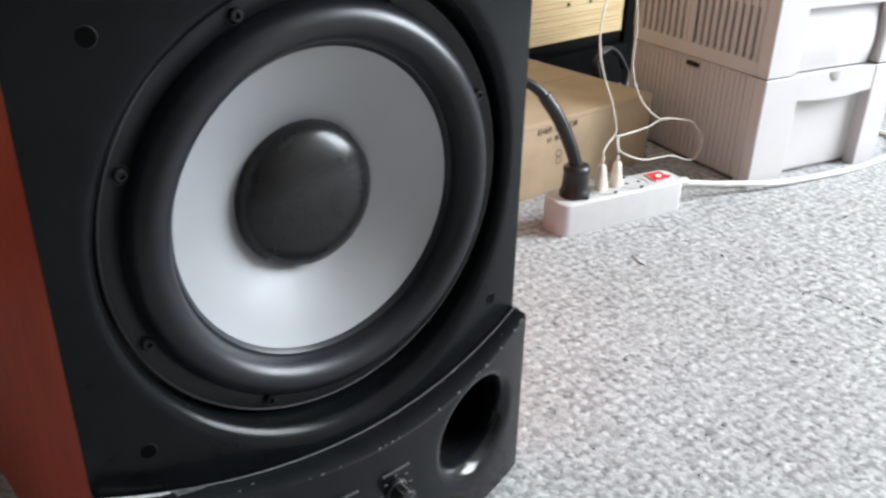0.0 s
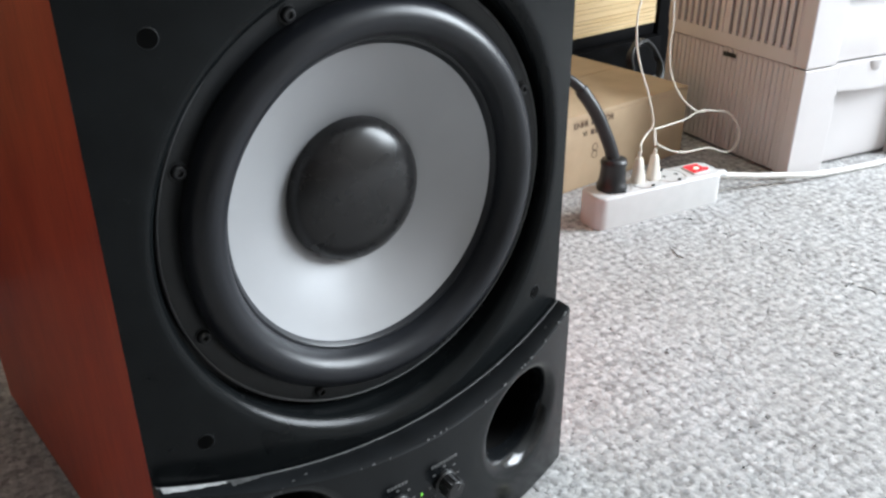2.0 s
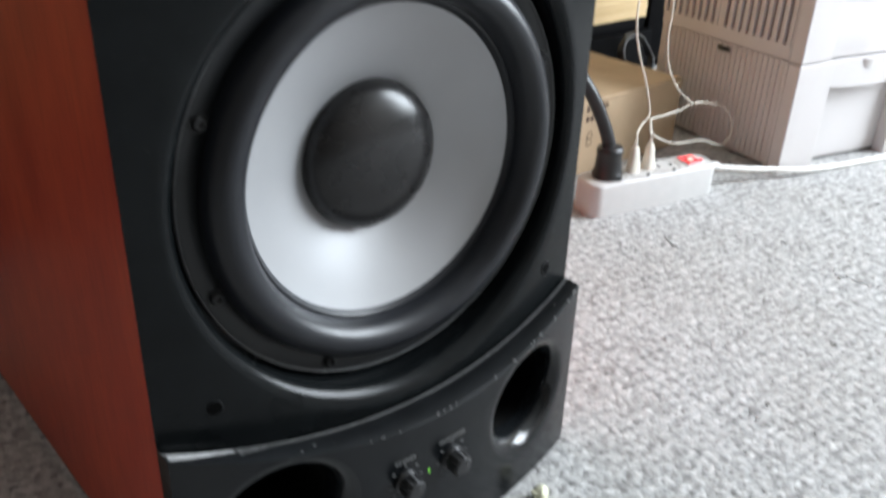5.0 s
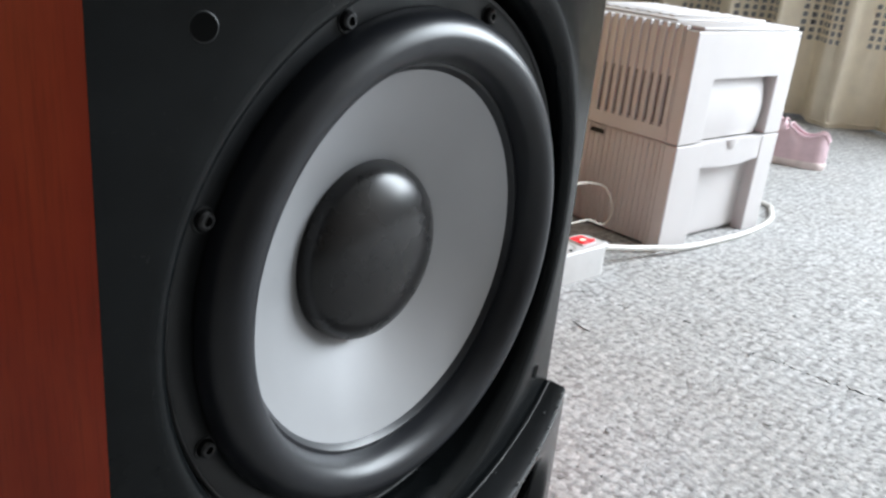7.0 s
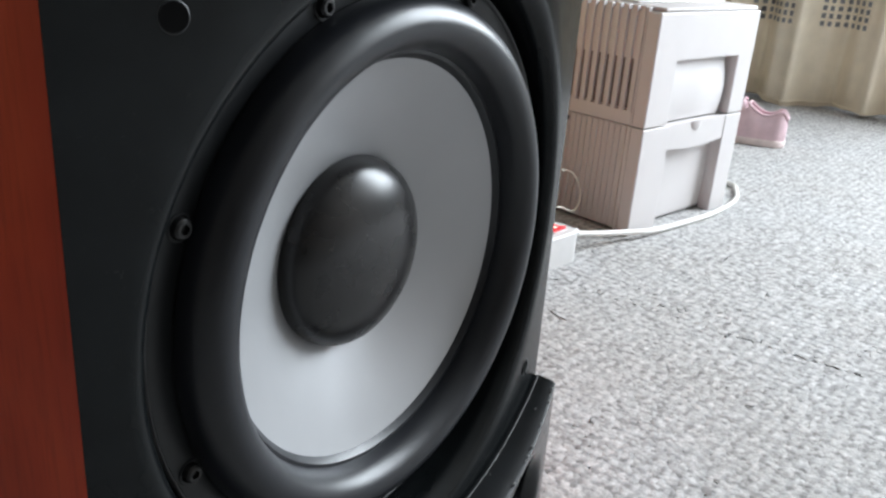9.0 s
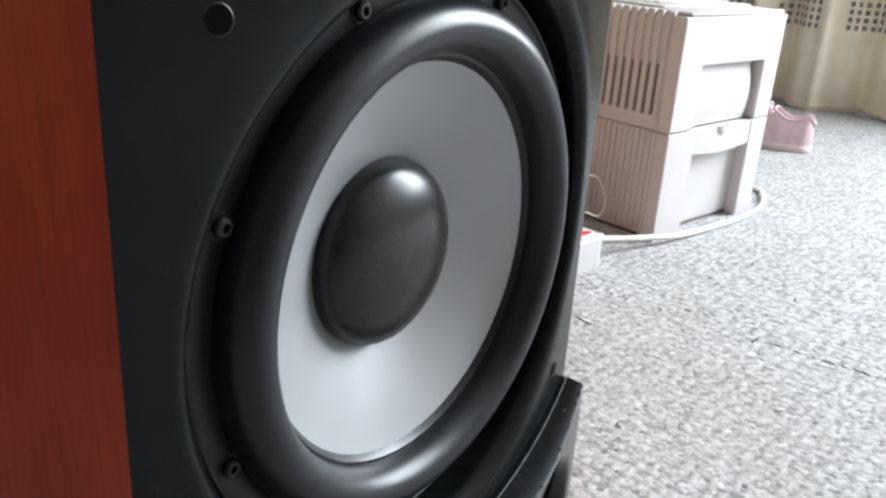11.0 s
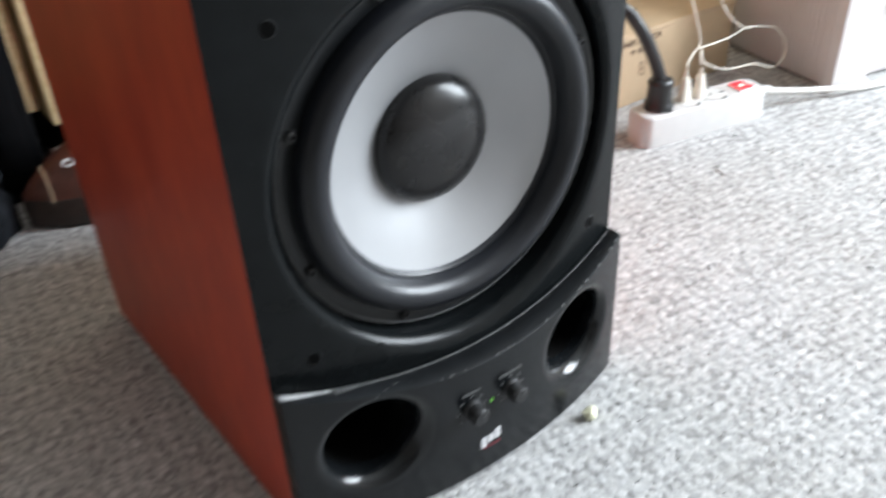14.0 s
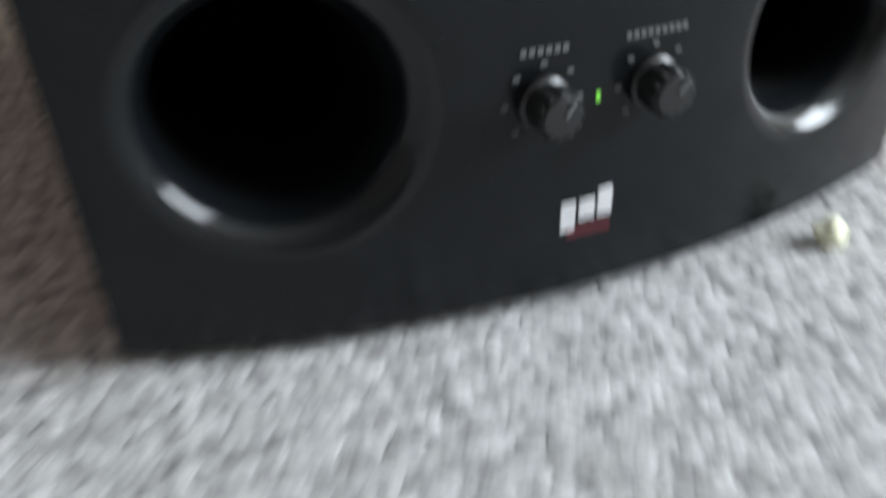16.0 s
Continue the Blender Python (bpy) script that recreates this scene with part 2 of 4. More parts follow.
def lathe(profile, n=96, bm=None, centre=(0, 0, 0)):
    """Turns (radius, y) pairs round the y axis."""
    b = bm or bmesh.new()
    cx, cy, cz = centre
    rings = []
    for r, y in profile:
        if r < 1e-6:
            rings.append([b.verts.new((cx, cy + y, cz))])
        else:
            rings.append([b.verts.new((cx + r * math.cos(2 * math.pi * i / n), cy + y, cz + r * math.sin(2 * math.pi * i / n))) for i in range(n)])
    for p, q in zip(rings, rings[1:]):
        for i in range(n):
            j = (i + 1) % n
            quad = [p[i % len(p)], p[j % len(p)], q[j % len(q)], q[i % len(q)]]
            quad = list(dict.fromkeys(quad))
            if len(quad) > 2:
                b.faces.new(quad)
    return b

def tube(points, radius, n=10, steps=8, bm=None):
    """A round cord through the points, smoothly bent."""
    b = bm or bmesh.new()
    pts = [Vector(p) for p in points]
    ext = [pts[0] * 2 - pts[1]] + pts + [pts[-1] * 2 - pts[-2]]
    line = []
    for k in range(1, len(ext) - 2):
        p0, p1, p2, p3 = ext[k - 1:k + 3]
        for s in range(steps):
            u = s / steps
            line.append(0.5 * (2 * p1 + (p2 - p0) * u + (2 * p0 - 5 * p1 + 4 * p2 - p3) * u * u + (3 * p1 - p0 - 3 * p2 + p3) * u ** 3))
    line.append(pts[-1])
    prev, side = None, Vector((0.31, 0.52, 0.79))
    for k, p in enumerate(line):
        d = (line[min(k + 1, len(line) - 1)] - line[max(k - 1, 0)]).normalized()
        side = (side - d * side.dot(d)).normalized()
        up = d.cross(side)
        ring = [b.verts.new(p + radius * (math.cos(2 * math.pi * i / n) * side + math.sin(2 * math.pi * i / n) * up)) for i in range(n)]
        if prev:
            for i in range(n):
                b.faces.new((prev[i], prev[(i + 1) % n], ring[(i + 1) % n], ring[i]))
        else:
            b.faces.new(ring[::-1])
        prev = ring
    b.faces.new(prev)
    return b

# ---- floor, walls, ceiling ----
b = box(WALL_W, WALL_E, WALL_S, WALL_N, -0.1, -0.004)
floor = part("floor", b, M_CARPET, smooth=False)
tagged(floor, "grey speckled loop-pile carpet floor, worn and slightly dirty", "carpet", kind="structure")

def wall(name, *dims):
    return tagged(part(name, box(*dims), M_WALL, smooth=False), "plain tan room wall, added out of view", "wall", kind="structure")

wall("wall_north", WALL_W, WALL_E, WALL_N, WALL_N + 0.2, -0.1, CEIL)
# added out of view; the black front reflects it instead of lit carpet
wall("wall_south", WALL_W, WALL_E, WALL_S - 0.2, WALL_S, -0.1, CEIL)
wall("wall_west", WALL_W - 0.2, WALL_W, WALL_S - 0.2, WALL_N + 0.2, -0.1, CEIL)
b = box(WALL_E, WALL_E + 0.25, WALL_S - 0.2, WIN_Y0, -0.1, CEIL)
box(WALL_E, WALL_E + 0.25, WIN_Y1, WALL_N + 0.2, -0.1, CEIL, bm=b)
box(WALL_E, WALL_E + 0.25, WIN_Y0, WIN_Y1, -0.1, WIN_Z0, bm=b)
box(WALL_E, WALL_E + 0.25, WIN_Y0, WIN_Y1, WIN_Z1, CEIL, bm=b)
tagged(part("wall_east", b, M_WALL, smooth=False), "tan painted wall with a wide window opening", "wall", kind="structure")
tagged(part("ceiling", box(WALL_W - 0.2, WALL_E + 0.25, WALL_S - 0.2, WALL_N + 0.2, CEIL, CEIL + 0.1), M_CEIL, smooth=False), "plain pale ceiling", "ceiling", kind="structure")

# ---- subwoofer ----
HW = 0.1475          # half width of the front
DX, DC = 0.0020, 0.2540          # height of the driver's axis
TOP = 0.425

def baffle_y(x, z=0.265):
    return -0.0062 - 0.0175 * (1 - (x / HW) ** 2)

def panel_y(x):
    return -0.0200 - 0.0250 * (1 - (x / HW) ** 2)

def ledge_z(x):
    return 0.1115 + 0.0250 * (x / HW) ** 2 + 0.0025 * x / HW

def edge_reach(x, z, a, x0, x1, z0, z1):
    """How far a ray at angle a runs from (x, z) to the frame of a rectangle."""
    c, s = math.cos(a), math.sin(a)
    out = []
    if c > 1e-9: out.append((x1 - x) / c)
    if c < -1e-9: out.append((x0 - x) / c)
    if s > 1e-9: out.append((z1 - z) / s)
    if s < -1e-9: out.append((z0 - z) / s)
    return min(out)

def corner_angles(x, z, corners, n):
    out = {round(2 * math.pi * i / n, 6) for i in range(n)}
    out |= {round(math.atan2(cz - z, cx - x) % (2 * math.pi), 6) for cx, cz in corners}
    return sorted(out)

def strip_rings(b, rings):
    for p, q in zip(rings, rings[1:]):
        n = len(p)
        for i in range(n):
            j = (i + 1) % n
            b.faces.new((p[i], p[j], q[j], q[i]))

sub = thing("subwoofer", pose(0, 0, 0), "cherry-veneered subwoofer with black front and silver cone, grille off", "subwoofer")

def build_cabinet():
    b = bmesh.new()
    lo, hi = 0.004, TOP
    front, back = -0.006, 0.338
    xb, xr = 0.1625, 0.140
    vs = [b.verts.new(p) for p in ((-HW, front, lo), (HW, front, lo), (xr, back, lo), (-xb, back, lo), (-HW, front, hi), (HW, front, hi), (xr, back, hi), (-xb, back, hi))]
    for f in ((3, 2, 1, 0), (4, 5, 6, 7), (1, 2, 6, 5), (2, 3, 7, 6), (3, 0, 4, 7)):
        b.faces.new([vs[i] for i in f])
    edges = [e for e in b.edges if e.verts[0].co.y > 0.2 and e.verts[1].co.y > 0.2]
    bmesh.ops.bevel(b, geom=edges, offset=0.004, segments=3, profile=0.5, affect="EDGES")
    part("cabinet", b, M_CHERRY, sub, "cherry wood veneer cabinet")

def build_baffle():
    """A bowed board with a flat round seat cut into it for the driver."""
    b = bmesh.new()
    z0, z1 = 0.1105, TOP
    R0, SC, SX = 0.1272, DC + 0.0002, DX
    angles = corner_angles(SX, SC, [(-HW, z0), (HW, z0), (-HW, z1), (HW, z1)], 144)
    rings = []
    def ring(fn):
        rings.append([b.verts.new(fn(a)) for a in angles])
    def at(a, r, y=None):
        x, z = SX + r * math.cos(a), SC + r * math.sin(a)
        return (x, baffle_y(max(-HW, min(HW, x)), z) if y is None else y, z)
    ring(lambda a: at(a, 0.100, 0.0045))
    ring(lambda a: at(a, R0, 0.0045))
    def lip(a):
        """Width and height of the rounded lip: small at the sides, wide below and above."""
        y = baffle_y(0.131 * math.cos(a), SC + 0.131 * math.sin(a))
        depth = 0.0045 - y
        return 0.45 * depth, 0.42 * depth
    for k in range(0, 9):
        q = k / 8 * math.pi / 2
        def f(a, q=q):
            w, hgt = lip(a)
            x, z = SX + (R0 + w) * math.cos(a), SC + (R0 + w) * math.sin(a)
            return at(a, R0 + w * (1 - math.cos(q)), baffle_y(x, z) + hgt * (1 - math.sin(q)))
        ring(f)
    for k in range(1, 7):
        def f(a, k=k):
            w, _ = lip(a)
            reach = edge_reach(SX, SC, a, -HW, HW, z0, z1)
            return at(a, R0 + w + (reach - R0 - w) * k / 6)
        ring(f)
    ring(lambda a: (lambda p: (p[0], 0.0072, p[2]))(at(a, edge_reach(SX, SC, a, -HW, HW, z0, z1))))
    strip_rings(b, rings)
    part("front_baffle", b, M_BAFFLE, sub, "bowed satin black front board with a round driver recess")

def build_lower_panel():
    """The thicker bowed panel below, arched along its top, with two flared ports."""
    b = bmesh.new()
    PX, PZ, RT, RO = 0.0915, 0.0785, 0.0312, 0.0425
    z0 = 0.007
    def top_reach(a):
        c, s = math.cos(a), math.sin(a)
        lo, hi = 0.0, 0.3
        for _ in range(40):
            mid = (lo + hi) / 2
            x, z = PX + mid * c, PZ + mid * s
            inside = 0 <= x <= HW and z >= z0 and z <= ledge_z(x)
            lo, hi = (mid, hi) if inside else (lo, mid)
        return lo
    angles = corner_angles(PX, PZ, [(0, z0), (HW, z0), (0, ledge_z(0)), (HW, ledge_z(HW))], 120)
    for side in (1, -1):
        rings = []
        def ring(fn):
            rings.append([b.verts.new((side * x, y, z)) for x, y, z in (fn(a) for a in angles)])
        def at(a, r, dy=0.0):
            x, z = PX + r * math.cos(a), PZ + r * math.sin(a)
            return (x, panel_y(x) + dy, z)
        ring(lambda a: (PX + RT * math.cos(a), 0.09, PZ + RT * math.sin(a)))
        for k in range(0, 9):
            q = k / 8 * math.pi / 2
            ring(lambda a, q=q: at(a, RT + (RO - RT) * (1 - math.cos(q)), 0.019 * (1 - math.sin(q))))
        for k in range(1, 6):
            ring(lambda a, k=k: at(a, RO + (top_reach(a) - RO) * k / 5))
        strip_rings(b, rings)
    bmesh.ops.remove_doubles(b, verts=b.verts, dist=0.00025)
    panel = part("lower_panel", b, M_PORT, sub, "bowed black control panel with two flared bass ports")
    panel.data.materials.append(M_HOLE_SHADE)
    panel.data.materials.append(M_FLARE)
    # tube walls get the painted shade, flares the gloss
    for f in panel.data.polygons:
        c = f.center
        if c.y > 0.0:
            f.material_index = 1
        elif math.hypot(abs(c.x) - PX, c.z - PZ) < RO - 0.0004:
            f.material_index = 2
    # the ledge on top, the sides and the underside
    b = bmesh.new()
    n = 48
    xs = [-HW + 2 * HW * i / n for i in range(n + 1)]
    def rail(fn):
        return [b.verts.new(fn(x)) for x in xs]
    rows = [rail(lambda x: (x, panel_y(x), ledge_z(x))), rail(lambda x: (x, panel_y(x) + 0.0015, ledge_z(x) + 0.0012)),
            rail(lambda x: (x, baffle_y(x, 0.13) - 0.0022, ledge_z(x) + 0.0018)), rail(lambda x: (x, baffle_y(x, 0.13) - 0.0008, ledge_z(x) + 0.0008)), rail(lambda x: (x, baffle_y(x, 0.13) + 0.006, ledge_z(x) + 0.0008))]
    for p, q in zip(rows, rows[1:]):
        for i in range(n):
            b.faces.new((p[i], p[i + 1], q[i + 1], q[i]))
    part("ledge", b, M_LEDGE, sub, "dusty chipped black ledge")
    for xa, xb, mat in ((-0.1445, -0.112, M_WORN), (-0.110, -0.094, M_SCUFF)):
        b = bmesh.new()
        m = 12
        strip = []
        for i in range(m + 1):
            x = xa + (xb - xa) * i / m
            back = baffle_y(x, 0.13) - 0.0024
            strip.append((b.verts.new((x, back - 0.0046 * (1 - 0.6 * i / m) - 0.0004 * math.sin(i * 2.1), ledge_z(x) + 0.0016)), b.verts.new((x, back, ledge_z(x) + 0.0022))))
        for p, q in zip(strip, strip[1:]):
            b.faces.new((p[0], q[0], q[1], p[1]))
        bmesh.ops.solidify(b, geom=b.faces[:], thickness=0.0004)
        part("worn_patch", b, mat, sub, "pale worn patch on the ledge")
    part("chipped_edge", tube([(x, baffle_y(x, 0.13) - 0.0022, ledge_z(x) + 0.0018) for x in xs], 0.0004, 6, 2), M_SCUFF, sub, "thin grey worn edge line")
    rnd = random.Random(9)
    for k in range(34):
        x = rnd.uniform(-0.09, 0.143)
        y = rnd.choice((panel_y(x) + 0.0006, baffle_y(x, 0.13) - 0.0026, rnd.uniform(panel_y(x), baffle_y(x, 0.13) - 0.002)))
        w = rnd.uniform(0.0002, 0.0007)
        part("paint_chip", box(x - w * 1.6, x + w * 1.6, y - w * 0.5, y + w * 0.5, ledge_z(x) + 0.0006, ledge_z(x) + 0.0021), M_SCUFF, sub)
    b = bmesh.new()
    for s in (-1, 1):
        x = s * HW
        vs = [b.verts.new(p) for p in ((x, panel_y(HW), 0.007), (x, 0.0072, 0.007), (x, 0.0072, ledge_z(HW) + 0.002), (x, panel_y(HW), ledge_z(HW)))]
        b.faces.new(vs)
    lo = [(b.verts.new((x, panel_y(x), 0.007)), b.verts.new((x, 0.0072, 0.007))) for x in xs]
    for p, q in zip(lo, lo[1:]):
        b.faces.new((p[0], q[0], q[1], p[1]))
    part("panel_edge", b, M_BAFFLE, sub)
    # black discs end the port tubes, the depth's shade put into their colour
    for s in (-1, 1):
        part("port_shade_disc", lathe([(0.0, 0.085), (0.0322, 0.085)], 32, centre=(s * PX, 0, PZ)), M_HOLE_SHADE, sub)

def build_driver():
    c = (DX, 0, DC)
    flange = part("basket_flange", lathe([(0.1238, 0.0045), (0.1238, 0.0002), (0.1230, -0.0012), (0.1135, -0.0012), (0.111, 0.0005), (0.109, 0.004)], 128, centre=c), M_FLANGE, sub, "black steel driver flange")
    # thin ring at the flange's rim, its edge highlight painted in grey
    part("gasket_edge", lathe([(0.1242, 0.0010), (0.1246, -0.0006), (0.1240, -0.0016), (0.1232, -0.0012)], 128, centre=c), M_EDGE_HIGHLIGHT, flange, "thin gasket edge with its highlight painted grey")
    roll = []
    RI, RO2 = 0.0905, 0.1128
    for k in range(17):
        q = math.pi * k / 16
        roll.append(((RI + RO2) / 2 + (RO2 - RI) / 2 * math.cos(q), -0.0012 - 0.0140 * math.sin(q)))
    roll += [(0.0890, -0.0010), (0.0878, 0.0004), (0.0868, 0.0020)]
    part("surround", lathe(roll, 128, centre=c), M_RUBBER, sub, "black rubber half-roll surround")
    cone = [(0.0873, 0.0018)] + [(0.0873 + (0.0445 - 0.0873) * k / 8, 0.0022 + 0.0195 * (k / 8) ** 1.05) for k in range(1, 9)] + [(0.040, 0.0240)]
    part("cone", lathe(cone, 128, centre=c), M_CONE, sub, "matt silver woofer cone")
    cap = [(0.0432, 0.0222), (0.0430, 0.0205)]
    rc, h = 0.0426, 0.0155
    cap += [(rc * math.cos(q), 0.0192 - h * math.sin(q)) for q in (math.pi / 2 * k / 14 for k in range(1, 15))]
    cap[-1] = (0.0, cap[-1][1])
    part("dust_cap", lathe(cap, 96, centre=c), M_CAP, sub, "glossy black domed dust cap")
    for k in range(8):
        a = radians(22.5 + 45 * k)
        x, z = DX + 0.1172 * math.cos(a), DC + 0.1172 * math.sin(a)
        recess = lathe([(0.0050, -0.0012), (0.0048, -0.0016), (0.0040, -0.0016), (0.0036, -0.0012)], 20, centre=(x, 0, z))
        part("screw_washer", recess, M_FLANGE, sub)
        b = lathe([(0.0036, -0.0012), (0.0034, -0.0034), (0.0026, -0.0042), (0.0017, -0.0042), (0.0015, -0.0024), (0.0, -0.0024)], 20, centre=(x, 0, z))
        part("screw", b, M_SCREW, sub, "black hex-socket screw")

def build_details():
    for x, z in ((-0.118, 0.154), (0.120, 0.159), (-0.1145, 0.3635)):
        m = Matrix.Translation((x, baffle_y(x, z), z)) @ Matrix.Rotation(math.atan(0.048 * x / HW ** 2), 4, "Z")
        bm = lathe([(0.0048, 0.001), (0.0048, -0.0001), (0.0044, -0.0003), (0.0039, -0.0002), (0.0037, 0.0)], 28)
        bm.transform(m)
        ring = part("grille_socket", bm, M_FLANGE, sub, "black grille peg socket")
        # flat black disc paints the peg hole's shade
        bm = lathe([(0.0041, -0.0004), (0.0, -0.0004)], 24)
        bm.transform(m)
        part("socket_shade_disc", bm, M_HOLE_SHADE, ring)
    for x in (-0.0200, 0.0153):
        y = panel_y(x)
        z = 0.0752
        body = [(0.0080, 0.002), (0.0080, -0.002), (0.0068, -0.003), (0.0065, -0.011), (0.0056, -0.0125), (0.0, -0.0128)]
        knob = part("knob", lathe(body, 32, centre=(x, y, z)), M_BLACK, sub, "small ribbed black rotary knob")
        for k in range(12):
            a = 2 * math.pi * k / 12
            b = box(-0.0006, 0.0006, -0.0115, -0.003, 0.0062, 0.0072, 0.0003, 1)
            b.transform(Matrix.Translation((x, y, z)) @ Matrix.Rotation(a, 4, "Y"))
            part("grip_rib", b, M_BLACK, knob)
        b = box(-0.0005, 0.0005, -0.0132, -0.0120, 0.001, 0.0060)
        b.transform(Matrix.Translation((x, y, z)) @ Matrix.Rotation(0.6, 4, "Y"))
        part("pointer", b, M_PRINT, knob)
        # printed scale and caption, as plain bars
        for k in range(7):
            a = radians(-135 + 45 * k)
            cx, cz = x + 0.0114 * math.sin(a), z + 0.0114 * math.cos(a)
            part("scale_mark", box(cx - 0.0010, cx + 0.0010, panel_y(cx) - 0.0003, panel_y(cx) + 0.0004, cz - 0.0006, cz + 0.0006), M_PRINT, sub)
        w = 0.0075 if x < 0 else 0.0105
        k, n = 0, 6 if x < 0 else 9
        for k in range(n):
            cx = x - w + 2 * w * (k + 0.5) / n
            part("caption_bar", box(cx - w / n * 0.7, cx + w / n * 0.7, panel_y(cx) - 0.0003, panel_y(cx) + 0.0004, z + 0.0140, z + 0.0161), M_PRINT, sub)
    part("power_led", box(-0.0031, -0.0019, panel_y(0) - 0.0003, panel_y(0) + 0.001, 0.0725, 0.0752), M_LED, sub, "lit green indicator lamp")
    # maker's badge as plain silver strokes over a dark red bar
    y = panel_y(0) - 0.0003
    z = 0.0362
    for x, dx, z0, z1 in ((-0.0100, 0.0026, -0.0062, 0.0036), (-0.0035, 0.0028, -0.0032, 0.0036), (0.0028, 0.0026, -0.0032, 0.0064)):
        part("badge_bar", box(x - dx, x + dx, y, y + 0.0008, z + z0, z + z1, 0.0002, 1), M_SILVER, sub)
    part("badge_bar", box(-0.0100, 0.0052, y + 0.0001, y + 0.0008, z - 0.0085, z - 0.0062), plain("dark_red_print", (0.12, 0.012, 0.02), 0.5), sub)

build_cabinet()
build_baffle()
build_lower_panel()
build_driver()
build_details()

# ---- air washer ----
def build_air_washer():
    W, D, H = 0.265, 0.28, 0.310
    SEAM = 0.153
    t = thing("air_washer", pose(0.8035, 0.1915, 0, 0, 0, -11.9), "white plastic air washer with slotted ribbed sides, beside the power strip", "air washer")
    def shell(z0, z1, name, label):
        """Side walls, back and the two front pillars of one half."""
        b = bmesh.new()
        box(0.006, W - 0.006, 0.0205, D - 0.004, z0, z1, 0.0, bm=b)
        return part(name, b, M_APPL, t, label, smooth=False)
    shell(0.004, SEAM - 0.0012, "water_tank", "white lower water tank")
    upper = shell(SEAM + 0.0002, H - 0.012, "upper_housing", "white slotted upper housing")
    # front pillars, left and right, above and below the joint
    def frame_front(outline, name, label):
        """An outline in x and z made 20 mm deep with softened edges."""
        b = bmesh.new()
        face = b.faces.new([b.verts.new((x, 0.0, z)) for x, z in outline])
        more = bmesh.ops.extrude_face_region(b, geom=[face])
        bmesh.ops.translate(b, verts=[v for v in more["geom"] if isinstance(v, bmesh.types.BMVert)], vec=(0, 0.020, 0))
        bmesh.ops.bevel(b, geom=b.edges[:], offset=0.0018, segments=2, profile=0.5, affect="EDGES")
        part(name, b, M_APPL, t, label, smooth=False)
    s0, s1, zr = SEAM + 0.0004, H - 0.0062, 0.240
    frame_front([(0.0, s0), (0.0, s1), (W, s1), (W, s0), (0.221, s0), (0.221, zr), (0.056, zr), (0.056, s0)], "front_frame", "smooth white front frame round the door")
    for x0, x1 in ((0.0, 0.067), (0.219, W)):
        frame_front([(x0, -0.001), (x0, SEAM - 0.0012), (x1, SEAM - 0.0012), (x1, -0.001)], "front_pillar", "white front foot pillar")
    # set-back bulging door above and its catch below
    b = bmesh.new()
    n = 14
    rows = []
    for k in range(n + 1):
        u = k / n
        z = SEAM + 0.001 + (0.238 - SEAM) * u
        y = 0.020 - 0.012 * math.sin(math.pi * min(1.0, 0.18 + 0.75 * u)) ** 0.8
        rows.append([b.verts.new((x, y + 0.004 * (x < 0.057 or x > 0.2135), z)) for x in (0.0565, 0.060, 0.135, 0.209, 0.2145)])
    for p, q in zip(rows, rows[1:]):
        for i in range(4):
            b.faces.new((p[i], p[i + 1], q[i + 1], q[i]))
    part("bulging_door", b, M_APPL, t, "smooth bulging white door")
    b = bmesh.new()
    n = 14
    xs = [0.0675 + 0.151 * k / n for k in range(n + 1)]
    low = [SEAM - 0.036 - 0.005 * math.sin(math.pi * k / n) for k in range(n + 1)]
    rails = [[b.verts.new((x, y, z if z else zl)) for x, zl in zip(xs, low)] for y, z in ((0.014, SEAM - 0.0014), (0.0010, SEAM - 0.0014), (0.0010, None), (0.014, None))]
    for p, q in zip(rails, rails[1:]):
        for i in range(n):
            b.faces.new((p[i], p[i + 1], q[i + 1], q[i]))
    part("tank_lip", b, M_APPL, t, "overhanging white tank lip")
    b = lathe([(0.0165, 0.0015), (0.0140, -0.0016), (0.008, -0.0042), (0.0, -0.0052)], 28)
    bmesh.ops.bisect_plane(b, geom=b.verts[:] + b.edges[:] + b.faces[:], plane_co=(0, 0, 0), plane_no=(0, 0, 1), clear_outer=True)
    b.transform(Matrix.Translation((0.137, 0.002, SEAM - 0.0016)))
    part("finger_notch", b, M_APPL, t, "shadowed finger notch")
    part("tank_front", box(0.064, 0.222, 0.0185, 0.0235, 0.008, SEAM - 0.03), M_APPL, t)
    # lid with a raised edge and air grid
    lid = part("lid", box(0.0105, W - 0.0105, 0.0, D, H - 0.006, H, 0.0025), M_APPL, t, "flat white lid")
    part("lid_rim", box(0.02, W - 0.02, 0.05, D - 0.03, H, H + 0.003, 0.0015), M_APPL, lid)
    for k in range(9):
        y = 0.075 + k * 0.019
        part("lid_slat", box(0.045, W - 0.045, y, y + 0.009, H + 0.003, H + 0.0055, 0.001, 1), M_APPL, lid)
    # both sides: backing coloured as the shade in the slots, ribs, corner posts
    for s in (0, 1):
        X = (lambda v: v) if s == 0 else (lambda v: W - v)
        def slab(name, xa, xb, y0, y1, z0, z1, mat, bev=0.0008, par=t):
            a, c = sorted((X(xa), X(xb)))
            return part(name, box(a, c, y0, y1, z0, z1, bev, 1), mat, par)
        slab("corner_post", 0.0005, 0.02, 0.0203, 0.027, 0.003, SEAM - 0.001, M_APPL)
        slab("corner_post", 0.0005, 0.0102, 0.0203, 0.0235, SEAM + 0.0004, H - 0.001, M_APPL)
